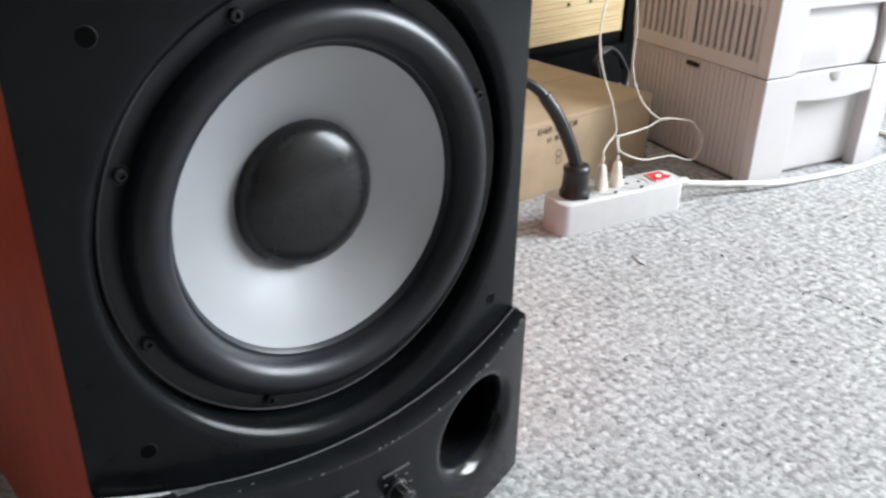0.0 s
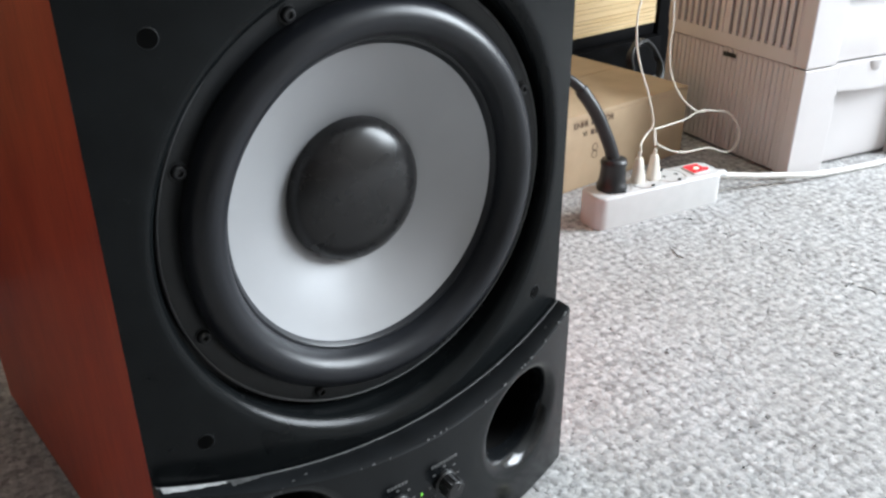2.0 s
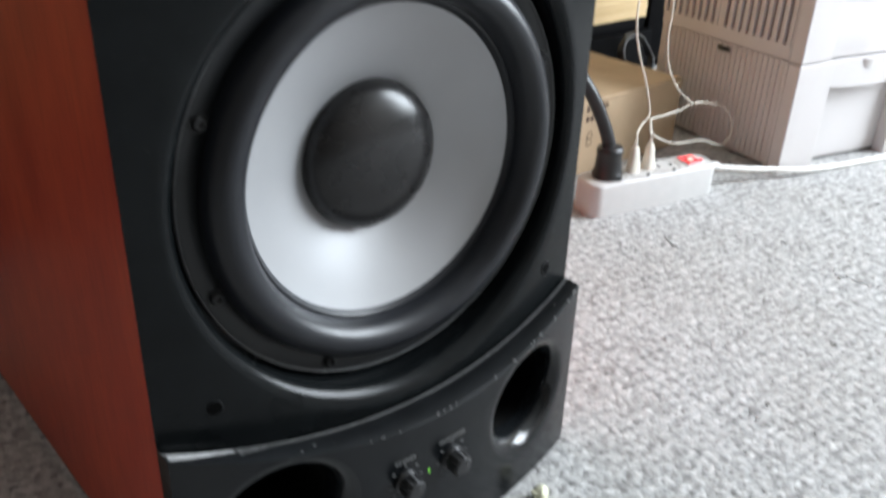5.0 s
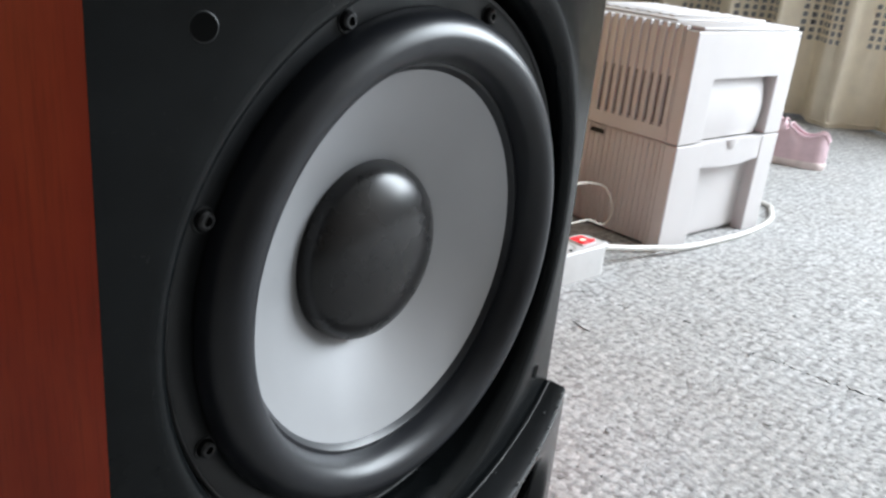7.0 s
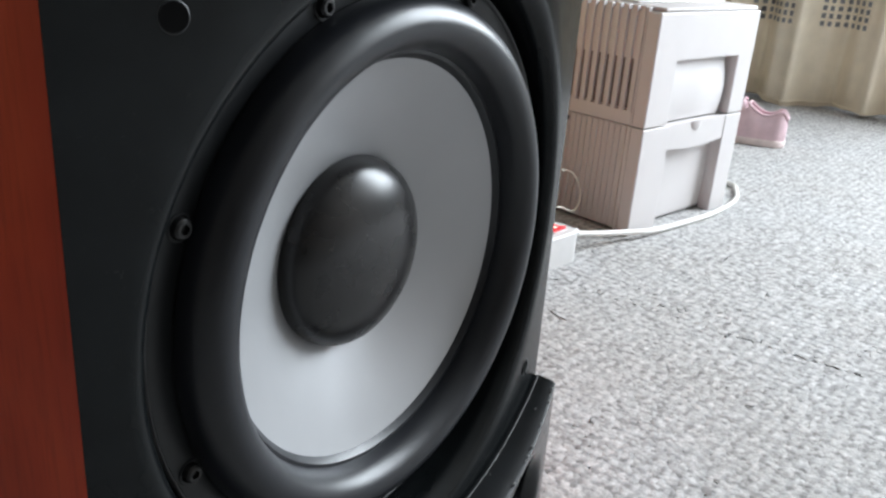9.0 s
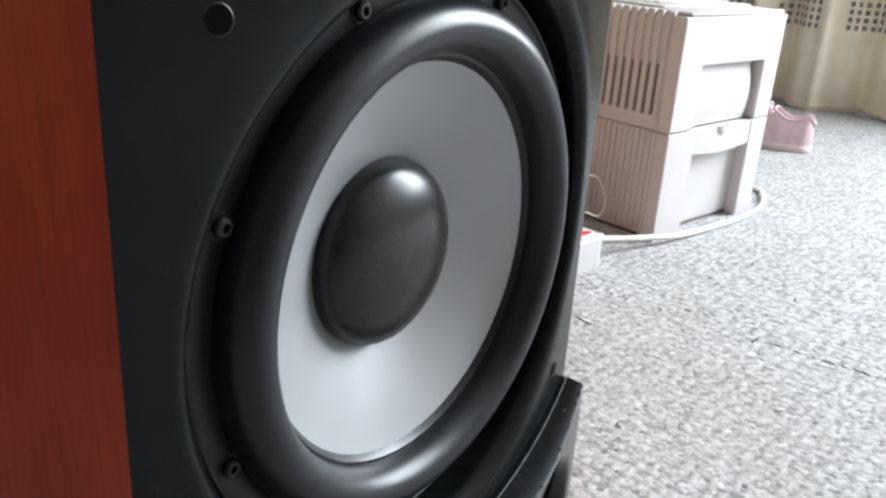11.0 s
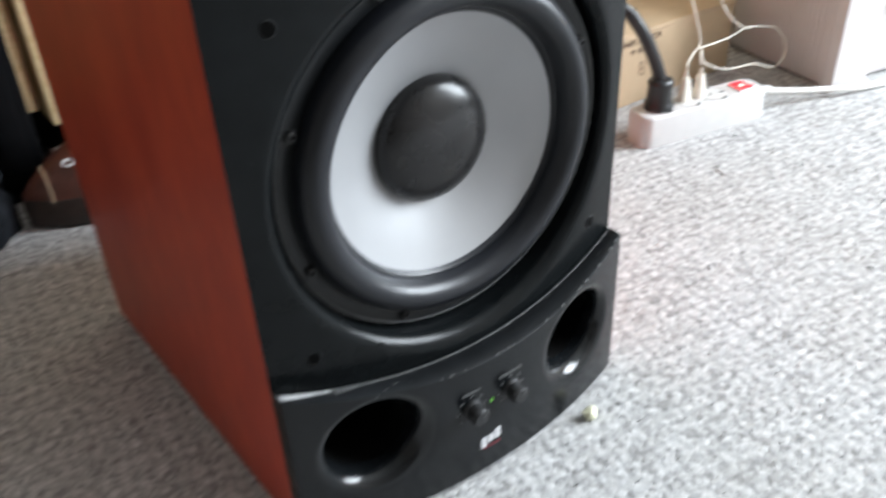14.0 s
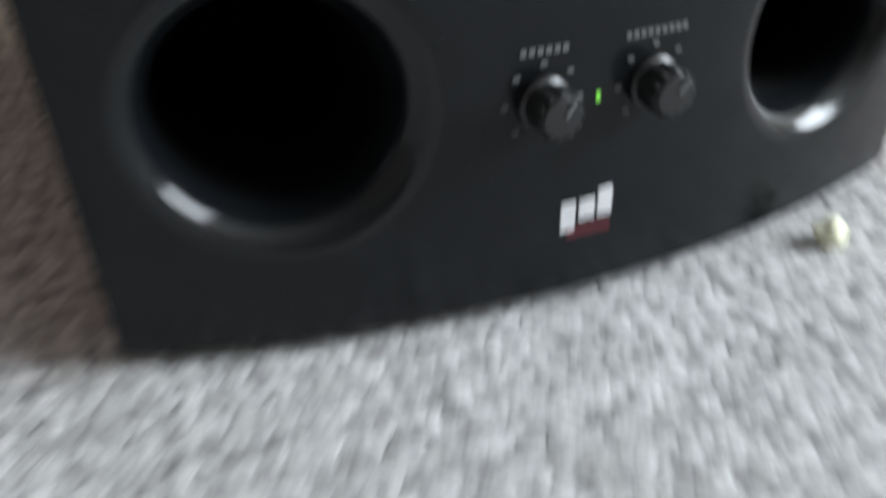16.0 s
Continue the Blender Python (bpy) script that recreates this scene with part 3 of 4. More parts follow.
        slab("slot_shade_backing", 0.0052, 0.012, 0.031, D - 0.02, SEAM + 0.022, SEAM + 0.088, M_SLOT_SHADE, 0)
        slab("side_sill", 0.0015, 0.010, 0.024, D - 0.006, SEAM + 0.0006, SEAM + 0.020, M_APPL)
        n = 18
        pitch = (D - 0.012 - 0.0245) / n
        for k in range(n + 1):
            y = 0.0245 + pitch * k
            slab("rib", 0.0008, 0.010, y, y + pitch * 0.56, SEAM + 0.019, H - 0.001, M_APPL)
            if k in (9,):
                slab("slot_divider", 0.002, 0.010, y, y + pitch * 1.02, SEAM + 0.019, H - 0.05, M_APPL)
        slab("upper_web", 0.0034, 0.010, 0.024, D - 0.006, SEAM + 0.088, H - 0.007, M_APPL, 0)
        for k in range(25):
            y = 0.030 + (D - 0.038) * k / 25
            slab("tank_rib", 0.0042, 0.010, y, y + 0.0066, 0.006, SEAM - 0.002, M_APPL, 0.0006)
        if s == 0:
            # maker's badge as plain bars
            for k, (y, w) in enumerate(((0.130, 0.004), (0.1355, 0.0035), (0.1405, 0.0035), (0.1455, 0.003), (0.150, 0.004))):
                slab("badge_bar", 0.0022, 0.0045, y - w / 2, y + w / 2, SEAM - 0.013, SEAM - 0.007, M_BLACK, 0)
            slab("badge_line", 0.0022, 0.0045, 0.128, 0.152, SEAM - 0.0165, SEAM - 0.0150, M_SOCKET, 0)
    return t

build_air_washer()

# ---- power strip with its plugs ----
def build_power_strip():
    t = thing("power_strip", pose(0.478, 0.2405, 0, 0, 0, -11.0), "white three-socket power strip with lit red switch on carpet", "power strip")
    L, Wd, H = 0.198, 0.046, 0.042
    b = box(0, L, 0, Wd, 0.0, H, 0.0, 1)
    bmesh.ops.bevel(b, geom=[e for e in b.edges if abs(e.verts[0].co.z - e.verts[1].co.z) > 0.01], offset=0.014, segments=6, profile=0.5, affect="EDGES")
    bmesh.ops.bevel(b, geom=[e for e in b.edges if min(e.verts[0].co.z, e.verts[1].co.z) > H - 0.001], offset=0.004, segments=3, profile=0.5, affect="EDGES")
    part("housing", b, M_WHITE, t, "white plastic housing")
    def up(bm, x, y, z):
        bm.transform(Matrix.Translation((x, y, z)) @ Matrix.Rotation(radians(-90), 4, "X"))
        return bm
    for x in (0.040, 0.084, 0.126):
        sock = part("socket", up(lathe([(0.0218, 0.001), (0.0212, -0.0008), (0.0195, -0.0008), (0.0188, 0.0004), (0.0, 0.0004)], 40), x, 0.023, H), M_SOCKET, t, "round recessed earthed socket")
        for s in (-1, 1):
            part("earth_clip", box(x - 0.0022, x + 0.0022, 0.023 + s * 0.0175 - 0.0012, 0.023 + s * 0.0175 + 0.0012, H - 0.001, H + 0.0028, 0.0004, 1), M_SCREW, sock)
            # each pin hole is a flat disc coloured as its own shade
            part("pin_hole_shade", up(lathe([(0.0026, -0.0005), (0.0, -0.0006)], 16), x + s * 0.0095, 0.023, H), M_HOLE_SHADE, sock)
    # rocker switch
    sw = part("switch_frame", box(0.154, 0.182, 0.010, 0.036, H - 0.001, H + 0.0016, 0.0008, 1), M_WHITE, t)
    b = bmesh.new()
    for (y0, z0), (y1, z1) in (((0.012, 0.0055), (0.023, 0.0022)), ((0.023, 0.0022), (0.034, 0.0030))):
        vs = [b.verts.new((x, y, H + z)) for x, y, z in ((0.157, y0, z0), (0.179, y0, z0), (0.179, y1, z1), (0.157, y1, z1))]
        b.faces.new(vs)
    for x in (0.157, 0.179):
        b.faces.new([b.verts.new((x, y, H + z)) for y, z in ((0.012, 0.0), (0.012, 0.0055), (0.023, 0.0022), (0.034, 0.0030), (0.034, 0.0))])
    b.faces.new([b.verts.new(p) for p in ((0.157, 0.012, H), (0.179, 0.012, H), (0.179, 0.012, H + 0.0055), (0.157, 0.012, H + 0.0055))])
    part("rocker", b, M_RED, sw, "glowing red rocker switch", smooth=False)
    part("lamp", up(lathe([(0.0042, 0.0), (0.003, -0.0012), (0.0, -0.0014)], 16), 0.166, 0.020, H + 0.0035), M_REDSPOT, sw)
    part("strain_relief", tube([(L - 0.002, 0.024, 0.029), (L + 0.010, 0.024, 0.0285), (L + 0.022, 0.024, 0.027)], 0.0058), M_WHITE, t)
    return t

build_power_strip()

def cord(name, points, radius, mat, label, category="cable"):
    return tagged(part(name, tube(points, radius, 10, 10), mat), label, category)

cord("mains_lead", [(0.680, 0.2255, 0.0275), (0.705, 0.2185, 0.024), (0.745, 0.203, 0.018), (0.787, 0.187, 0.013), (0.815, 0.174, 0.010), (0.855, 0.164, 0.006), (0.9056, 0.1525, 0.004), (0.9774, 0.135, 0.004), (1.05, 0.1265, 0.004), (1.105, 0.1285, 0.004), (1.15, 0.142, 0.004), (1.19, 0.1665, 0.004), (1.2, 0.2645, 0.004), (1.21, 0.4145, 0.004)], 0.0042, M_CORD, "white round mains lead curving over the grey carpet")

def build_black_plug():
    t = thing("black_plug", pose(0.5165, 0.2575, 0.042, 0, 0, -11.0), "black moulded mains plug with thick bent cable", "plug")
    b = bmesh.new()
    rings = []
    for z, rx, ry in ((-0.001, 0.0185, 0.0185), (0.006, 0.0190, 0.0190), (0.008, 0.0178, 0.0178), (0.012, 0.0165, 0.0165), (0.030, 0.0155, 0.0150), (0.033, 0.0168, 0.0160), (0.036, 0.0168, 0.0155), (0.039, 0.0150, 0.0135), (0.041, 0.008, 0.008)):
        rings.append([b.verts.new((rx * math.cos(a), ry * math.sin(a), z)) for a in (2 * math.pi * i / 24 for i in range(24))])
    strip_rings(b, rings)
    b.faces.new(rings[-1])
    part("plug_body", b, M_BLACK, t, "ridged black plug body")
    pts = [(0.0, 0.0, 0.036), (-0.007, 0.005, 0.060), (-0.022, 0.013, 0.095), (-0.040, 0.022, 0.124), (-0.062, 0.036, 0.140), (-0.092, 0.056, 0.140), (-0.12, 0.085, 0.120), (-0.19, 0.11, 0.08), (-0.27, 0.10, 0.02), (-0.33, 0.05, -0.036)]
    lead = part("lead", tube(pts, 0.0062, 12, 10), M_BLACK, t, "thick black rubber cable")
    part("bend_guard", tube(pts[:4], 0.0082, 12, 8), M_BLACK, t)

build_black_plug()

def build_flat_plug(x, y, lean, label):
    t = thing("flat_plug", pose(x, y, 0.042, lean, -3, -6.5), label, "plug", "slim plugs in the power strip")
    b = bmesh.new()
    rings = []
    for z, rx, ry in ((-0.001, 0.0085, 0.0066), (0.006, 0.0085, 0.0066), (0.018, 0.0062, 0.0055), (0.030, 0.0048, 0.0046), (0.0325, 0.0036, 0.0034)):
        rings.append([b.verts.new((rx * abs(math.cos(a)) ** 0.6 * (1 if math.cos(a) > 0 else -1), ry * abs(math.sin(a)) ** 0.6 * (1 if math.sin(a) > 0 else -1), z)) for a in (2 * math.pi * (i + 0.5) / 20 for i in range(20))])
    strip_rings(b, rings)
    b.faces.new(rings[-1])
    part("plug_body", b, M_CREAM, t)
    part("neck", tube([(0, 0, 0.031), (0.0, 0.0, 0.036), (0.001, 0.0, 0.040)], 0.0022, 8, 3), M_CREAM, t)

build_flat_plug(0.5574, 0.2505, 0, "slim cream two-pin plug standing in the strip")
build_flat_plug(0.5810, 0.2459, 0, "slim cream two-pin plug beside the other")
cord("thin_lead", [(0.5584, 0.2505, 0.081), (0.56, 0.254, 0.089), (0.5804, 0.2642, 0.0933), (0.5955, 0.2668, 0.1014), (0.5985, 0.2694, 0.1115), (0.5844, 0.2691, 0.1441), (0.5644, 0.2687, 0.1796), (0.5544, 0.2707, 0.21), (0.5611, 0.279, 0.2407), (0.5805, 0.289, 0.2714), (0.6058, 0.31, 0.3279), (0.6382, 0.3623, 0.4208), (0.663, 0.5091, 0.526), (0.6751, 0.5724, 0.5682)], 0.00115, M_CREAM, "thin cream twin lead rising from the strip")
cord("thin_lead", [(0.5899, 0.2549, 0.081), (0.5921, 0.259, 0.0891), (0.5983, 0.2651, 0.0974), (0.6069, 0.2747, 0.0932), (0.6349, 0.277, 0.0913), (0.6706, 0.2742, 0.0935), (0.6991, 0.2709, 0.1007), (0.7327, 0.2675, 0.0946), (0.7622, 0.2677, 0.0854), (0.7828, 0.2637, 0.0631), (0.7817, 0.2595, 0.0437), (0.7618, 0.2563, 0.0345), (0.7347, 0.2529, 0.0406), (0.7079, 0.2569, 0.0508), (0.6605, 0.2668, 0.0527), (0.6193, 0.2717, 0.0709), (0.6032, 0.2675, 0.0933)], 0.00115, M_CREAM, "thin cream lead looping loosely over the strip")
cord("thin_lead", [(0.7174, 0.2702, 0.0977), (0.695, 0.273, 0.1007), (0.6678, 0.2796, 0.122), (0.6477, 0.2855, 0.1546), (0.6412, 0.2883, 0.1901), (0.6467, 0.2914, 0.2208), (0.6427, 0.2948, 0.2585), (0.6369, 0.3103, 0.3178), (0.6497, 0.4042, 0.4421), (0.6751, 0.5724, 0.5477)], 0.00115, M_CREAM, "thin cream lead hanging down behind the strip")

# ---- cardboard box ----
def build_carton():
    t = thing("cardboard_box", pose(0.457, 0.3496, 0), "flat brown cardboard carton with dark stamped print", "box")
    L, D, H = 0.322, 0.262, 0.1025
    part("carton_body", box(0, L, 0, D, 0.0, H - 0.002, 0.0018, 2), M_CARD, t)
    for y0, y1 in ((0.0, D / 2 - 0.0008), (D / 2 + 0.0008, D)):
        part("flap", box(0.0005, L - 0.0005, y0, y1, H - 0.0018, H + 0.0012, 0.0008, 1), M_CARD, t, "cardboard top flap")
    part("edge_fold", box(0.001, L - 0.001, -0.0008, 0.004, H - 0.006, H - 0.0005, 0.0008, 1), M_CARD, t)
    # stamped print as plain bars
    def row(x0, z, n, w, h):
        for k in range(n):
            x = x0 + k * w * 1.35
            part("stamp_bar", box(x, x + w, -0.0004, 0.0008, z, z + h), M_INK, t)
    def stamp(words, x, z, size):
        c = bpy.data.curves.new("stamp", "FONT")
        c.body, c.size, c.extrude = words, size, 0.0003
        tmp = new("stamp", c)
        bpy.context.view_layer.update()
        me = bpy.data.meshes.new_from_object(tmp.evaluated_get(bpy.context.evaluated_depsgraph_get()))
        bpy.data.objects.remove(tmp)
        me.materials.clear()
        me.materials.append(M_INK)
        me.transform(Matrix.Translation((x, -0.0003, z)) @ Matrix.Rotation(radians(90), 4, "X"))
        ob = new("stamp", me)
        ob.parent = t
    stamp("ENER", 0.085, 0.0868, 0.0118)
    row(0.1185, 0.0868, 2, 0.0062, 0.0085)
    stamp("TOR", 0.1385, 0.0868, 0.0118)
    stamp("VI", 0.1035, 0.0735, 0.0100)
    row(0.1190, 0.0735, 3, 0.0062, 0.0072)
    stamp("R", 0.1480, 0.0735, 0.0100)
    for z in (0.044, 0.054):
        b = lathe([(0.0042, -0.0004), (0.0054, -0.0005), (0.0054, 0.001)], 20)
        b.transform(Matrix.Translation((0.129, 0, z)))
        part("stamp_ring", b, M_INK, t)

build_carton()

# ---- low furniture behind ----
def build_sideboard():
    t = thing("sideboard", pose(0.020, 0.0145, 0, 0, 0, 1.4), "low pine sideboard with grooved front on a black plinth", "sideboard")
    y = 0.625
    part("carcass", box(-0.085, 1.090, y + 0.012, y + 0.40, 0.100, 0.62, 0.002), M_PINE, t)
    part("plinth", box(-0.12, 1.10, y - 0.012, y + 0.38, 0.0, 0.0775), M_FRAME, t, "black recessed plinth")
    part("end_board", box(-0.127, -0.0865, y - 0.003, y + 0.39, 0.080, 0.62, 0.004), M_PINE, t, "pale pine end board")
    part("end_batten", box(-0.149, -0.133, y + 0.012, y + 0.39, 0.098, 0.62, 0.003), M_PINE, t, "pale pine end batten")
    z, k = 0.1005, 0
    rnd = random.Random(4)
    while z < 0.60:
        h = rnd.choice((0.0075, 0.0095, 0.012, 0.006))
        part("lath", box(-0.086, 1.091, y + rnd.uniform(0.0, 0.0022), y + 0.014, z, z + h - 0.0007, 0.0008, 1), M_PINE, t)
        z += h
    for x in (0.93, 0.99):
        part("nail_head", lathe([(0.0035, 0.001), (0.003, -0.0008), (0.0, -0.001)], 14, centre=(x, y, 0.165)), M_INK, t)
    part("side_panel", box(1.096, 1.44, y - 0.004, y + 0.03, 0.0, 0.62, 0.003), M_FRAME, t, "black side panel")
    part("bottom_rail", box(-0.0855, 1.095, y + 0.004, y + 0.03, 0.078, 0.0995, 0.002), M_FRAME, t, "black bottom rail")

build_sideboard()

def build_oak_cabinet():
    t = thing("oak_cabinet", pose(0, 0.030, 0), "orange-brown oak cabinet with dark base", "cabinet")
    part("carcass", box(-0.95, -0.214, 0.62, 0.98, 0.113, 0.60, 0.003), M_ORANGE, t)
    part("base", box(-0.93, -0.222, 0.60, 0.96, 0.0, 0.113), M_FRAME, t, "dark recessed base")
    part("door_panel", box(-0.93, -0.222, 0.614, 0.62, 0.10, 0.59, 0.002), M_ORANGE, t)

build_oak_cabinet()

def build_black_speaker_post():
    t = thing("black_upright", pose(-0.140, 0.662, 0), "tall matt black upright between two cabinets", "post")
    part("column", box(-0.060, -0.003, -0.03, 0.05, 0.0, 0.75, 0.006), M_FRAME, t)
    part("cover_strip", box(-0.046, -0.018, -0.034, -0.028, 0.02, 0.74, 0.002), M_FRAME, t)
    part("foot", box(-0.062, 0.004, -0.033, 0.0, 0.0, 0.012, 0.004), M_FRAME, t)

build_black_speaker_post()

def coil(name, x, y, z, r, turns, label):
    pts = []
    for k in range(turns * 14 + 1):
        a = 2 * math.pi * k / 14
        rr = r * (1 + 0.05 * math.sin(2.3 * k))
        pts.append((x + rr * math.cos(a), y - 0.004 * k / 14 + 0.05 * (rr * math.sin(a)) / r * 0.3, z + rr * math.sin(a)))
    return cord(name, pts, 0.0034, M_BLACK, label)

coil("coiled_cable", 1.002, 0.612, 0.045, 0.040, 3, "coiled black cable leaning against the dark plinth")

# ---- curtain ----
def curtain_x(y, z):
    s = 0.55 + 0.45 * max(0.0, 1 - z / 2.2)
    return 2.137 + s * (0.044 * math.sin(y * 37 + 0.8 * math.sin(y * 13)) + 0.010 * math.sin(y * 97 + 1.3) + 0.010 * math.sin(3 * z + y * 9))

def build_curtain():
    t = thing("curtain", pose(0, 0, 0), "cream cloth curtain in soft folds with openwork squares", "curtain")
    b = bmesh.new()
    n, m = 330, 46
    y0, y1 = -0.30, 1.18
    grid = []
    for j in range(m + 1):
        z = 0.004 + 2.25 * (j / m) ** 1.6
        grid.append([b.verts.new((curtain_x(y0 + (y1 - y0) * i / n, z), y0 + (y1 - y0) * i / n, z + (0.006 * math.sin(17 * (y0 + (y1 - y0) * i / n)) if j == 0 else 0))) for i in range(n + 1)])
    for p, q in zip(grid, grid[1:]):
        for i in range(n):
            b.faces.new((p[i], p[i + 1], q[i + 1], q[i]))
    part("cloth", b, M_CURT, t)
    b = bmesh.new()
    yy = -0.191
    k = 0
    while yy < 1.1:
        if (k % 10) < 7:
            for r in range(6):
                z = 0.216 + 0.0195 * r
                w, h = 0.0044, 0.0058
                vs = [b.verts.new((curtain_x(y, zz) - 0.0016, y, zz)) for y, zz in ((yy - w, z - h), (yy + w, z - h), (yy + w, z + h), (yy - w, z + h))]
                b.faces.new(vs)
        yy += 0.0172
        k += 1
    bmesh.ops.solidify(b, geom=b.faces[:], thickness=0.0008)
    ob = part("openwork_square", b, M_SQUARE, t, "grey openwork squares in the cloth", smooth=False)
    ob["kind"] = "stuff"
    part("hem", tube([(curtain_x(y0 + (y1 - y0) * i / 90, 0.012) - 0.001, y0 + (y1 - y0) * i / 90, 0.012) for i in range(91)], 0.003, 6, 2), M_CURT, t)
    part("rod", tube([(2.15, -2.2, 2.27), (2.15, -1.0, 2.27), (2.15, 1.2, 2.27)], 0.012, 12, 2), M_WHITE, t)

M_SQUARE = plain("openwork_net", (0.33, 0.33, 0.34), 0.9)
build_curtain()

# ---- shoes ----
M_DARKSOLE = plain("dark_brown_rubber", (0.030, 0.019, 0.015), 0.6, var=0.2)
def build_shoe(name, m, L, Wd, H, mat, sole_mat, label, low_toe, lace_mat, sole_up=1.0):
    """A low shoe, heel at the origin, toe along +x."""
    t = thing(name, m, label, "shoe")
    n, k = 20, 18
    def half(u):
        return Wd / 2 * (0.62 + 0.38 * math.sin(math.pi * min(1, u * 1.02)) ** 0.7) * (1 - 0.35 * max(0, u - 0.75) / 0.25) * min(1, (u + 0.03) / 0.10) ** 0.5 * min(1, (1.02 - u) / 0.12) ** 0.5
    def top(u):
        back = H * (0.58 + 0.42 * min(1.0, u / 0.10) ** 0.5) * (1 - 0.26 * math.sin(math.pi * min(1, u / 0.55)) ** 1.2)
        if u < 0.55:
            return back
        v = (u - 0.55) / 0.45
        return H * (1 - v) ** 0.8 * 0.98 + low_toe * v ** 0.5 * (1 - 0.3 * v)
    b = bmesh.new()
    rows = []
    for i in range(n + 1):
        u = i / n
        w, h = half(u), top(u)
        ring = []
        for j in range(k + 1):
            a = math.pi * j / k
            if u < 0.52:
                yy = w * math.cos(a) if abs(math.cos(a)) > 0.62 else w * 0.62 * (1 if math.cos(a) > 0 else -1)
                zz = 0.012 + (h - 0.012) * min(1.0, (math.sin(a) / 0.785) ** 0.8)
                if abs(math.cos(a)) <= 0.62:
                    zz = h - 0.045 * (1 - abs(math.cos(a)) / 0.62) ** 0.5 * min(1, u / 0.05)
                    yy = w * 0.62 * math.cos(a) / 0.62
            else:
                yy = w * math.cos(a)
                zz = 0.012 + (h - 0.012) * math.sin(a) ** 0.75
            ring.append(b.verts.new((L * u, yy, zz)))
        rows.append(ring)
    for p, q in zip(rows, rows[1:]):
        for j in range(k):
            b.faces.new((p[j], p[j + 1], q[j + 1], q[j]))
    b.faces.new(rows[0])
    b.faces.new(rows[-1][::-1])
    part("upper", b, mat, t)
    b = bmesh.new()
    rings = []
    for z, g in ((0.0, 0.97), (0.003, 1.03), (0.012 * sole_up, 1.05), (0.0155 * sole_up, 1.0)):
        pts = [(L * (0.5 + (u - 0.5) * (1 + (g - 1) * 0.5)), half(u) * g) for u in (i / 24 for i in range(25))]
        rings.append([b.verts.new((x, y, z)) for x, y in pts] + [b.verts.new((x, -y, z)) for x, y in pts[::-1]])
    strip_rings(b, rings)
    b.faces.new(rings[0][::-1])
    b.faces.new(rings[-1])
    part("sole", b, sole_mat, t)
    rim = []
    for s in (1, -1):
        for i in range(0, 11):
            u = (i if s == 1 else 10 - i) / 20 + 0.01
            rim.append((L * u, s * half(u) * 0.64, top(u) + 0.0005))
    part("collar", tube(rim + [rim[0]], 0.0028, 8, 3), mat, t)
    for i in range(3):
        u = 0.56 + 0.07 * i
        part("lace", tube([(L * u, -half(u) * 0.5, top(u) * 0.93 + 0.003), (L * (u + 0.02), 0, top(u) * 0.985 + 0.006), (L * (u + 0.03), half(u) * 0.5, top(u) * 0.90 + 0.003)], 0.0021, 8, 5), lace_mat, t)
    if sole_up > 1:
        # eyelets and a stitched seam over the toe cap
        for s in (1, -1):
            u = 0.80
            c = (L * u, s * half(u) * 0.60, 0.012 + (top(u) - 0.012) * 0.86 + 0.0015)
            part("eyelet", tube([(c[0] + 0.0055 * math.cos(k * math.pi / 5), c[1] + 0.0045 * math.sin(k * math.pi / 5), c[2] - s * 0.002 * math.sin(k * math.pi / 5)) for k in range(11)], 0.0014, 8, 3), M_SILVER, t, "bright metal eyelet")
        u = 0.90
        part("toe_seam", tube([(L * u, half(u) * math.cos(math.pi * k / 14), 0.012 + (top(u) - 0.012) * math.sin(math.pi * k / 14) ** 0.75 + 0.0006) for k in range(1, 14)], 0.0009, 6, 3), M_CARD, t, "pale stitched seam")
    return t

build_shoe("childs_shoe", pose(1.582, 0.170, 0, 0, 0, 98), 0.160, 0.064, 0.086, M_PINK, M_PINKSOLE, "pink canvas child's shoe on the carpet near the curtain", 0.040, M_PINK)
build_shoe("leather_shoe", pose(0.078, 0.556, 0, 0, 0, 178), 0.265, 0.095, 0.088, M_LEATHER, M_DARKSOLE, "brown leather lace-up shoe behind the subwoofer", 0.060, M_CORD, 2.3)

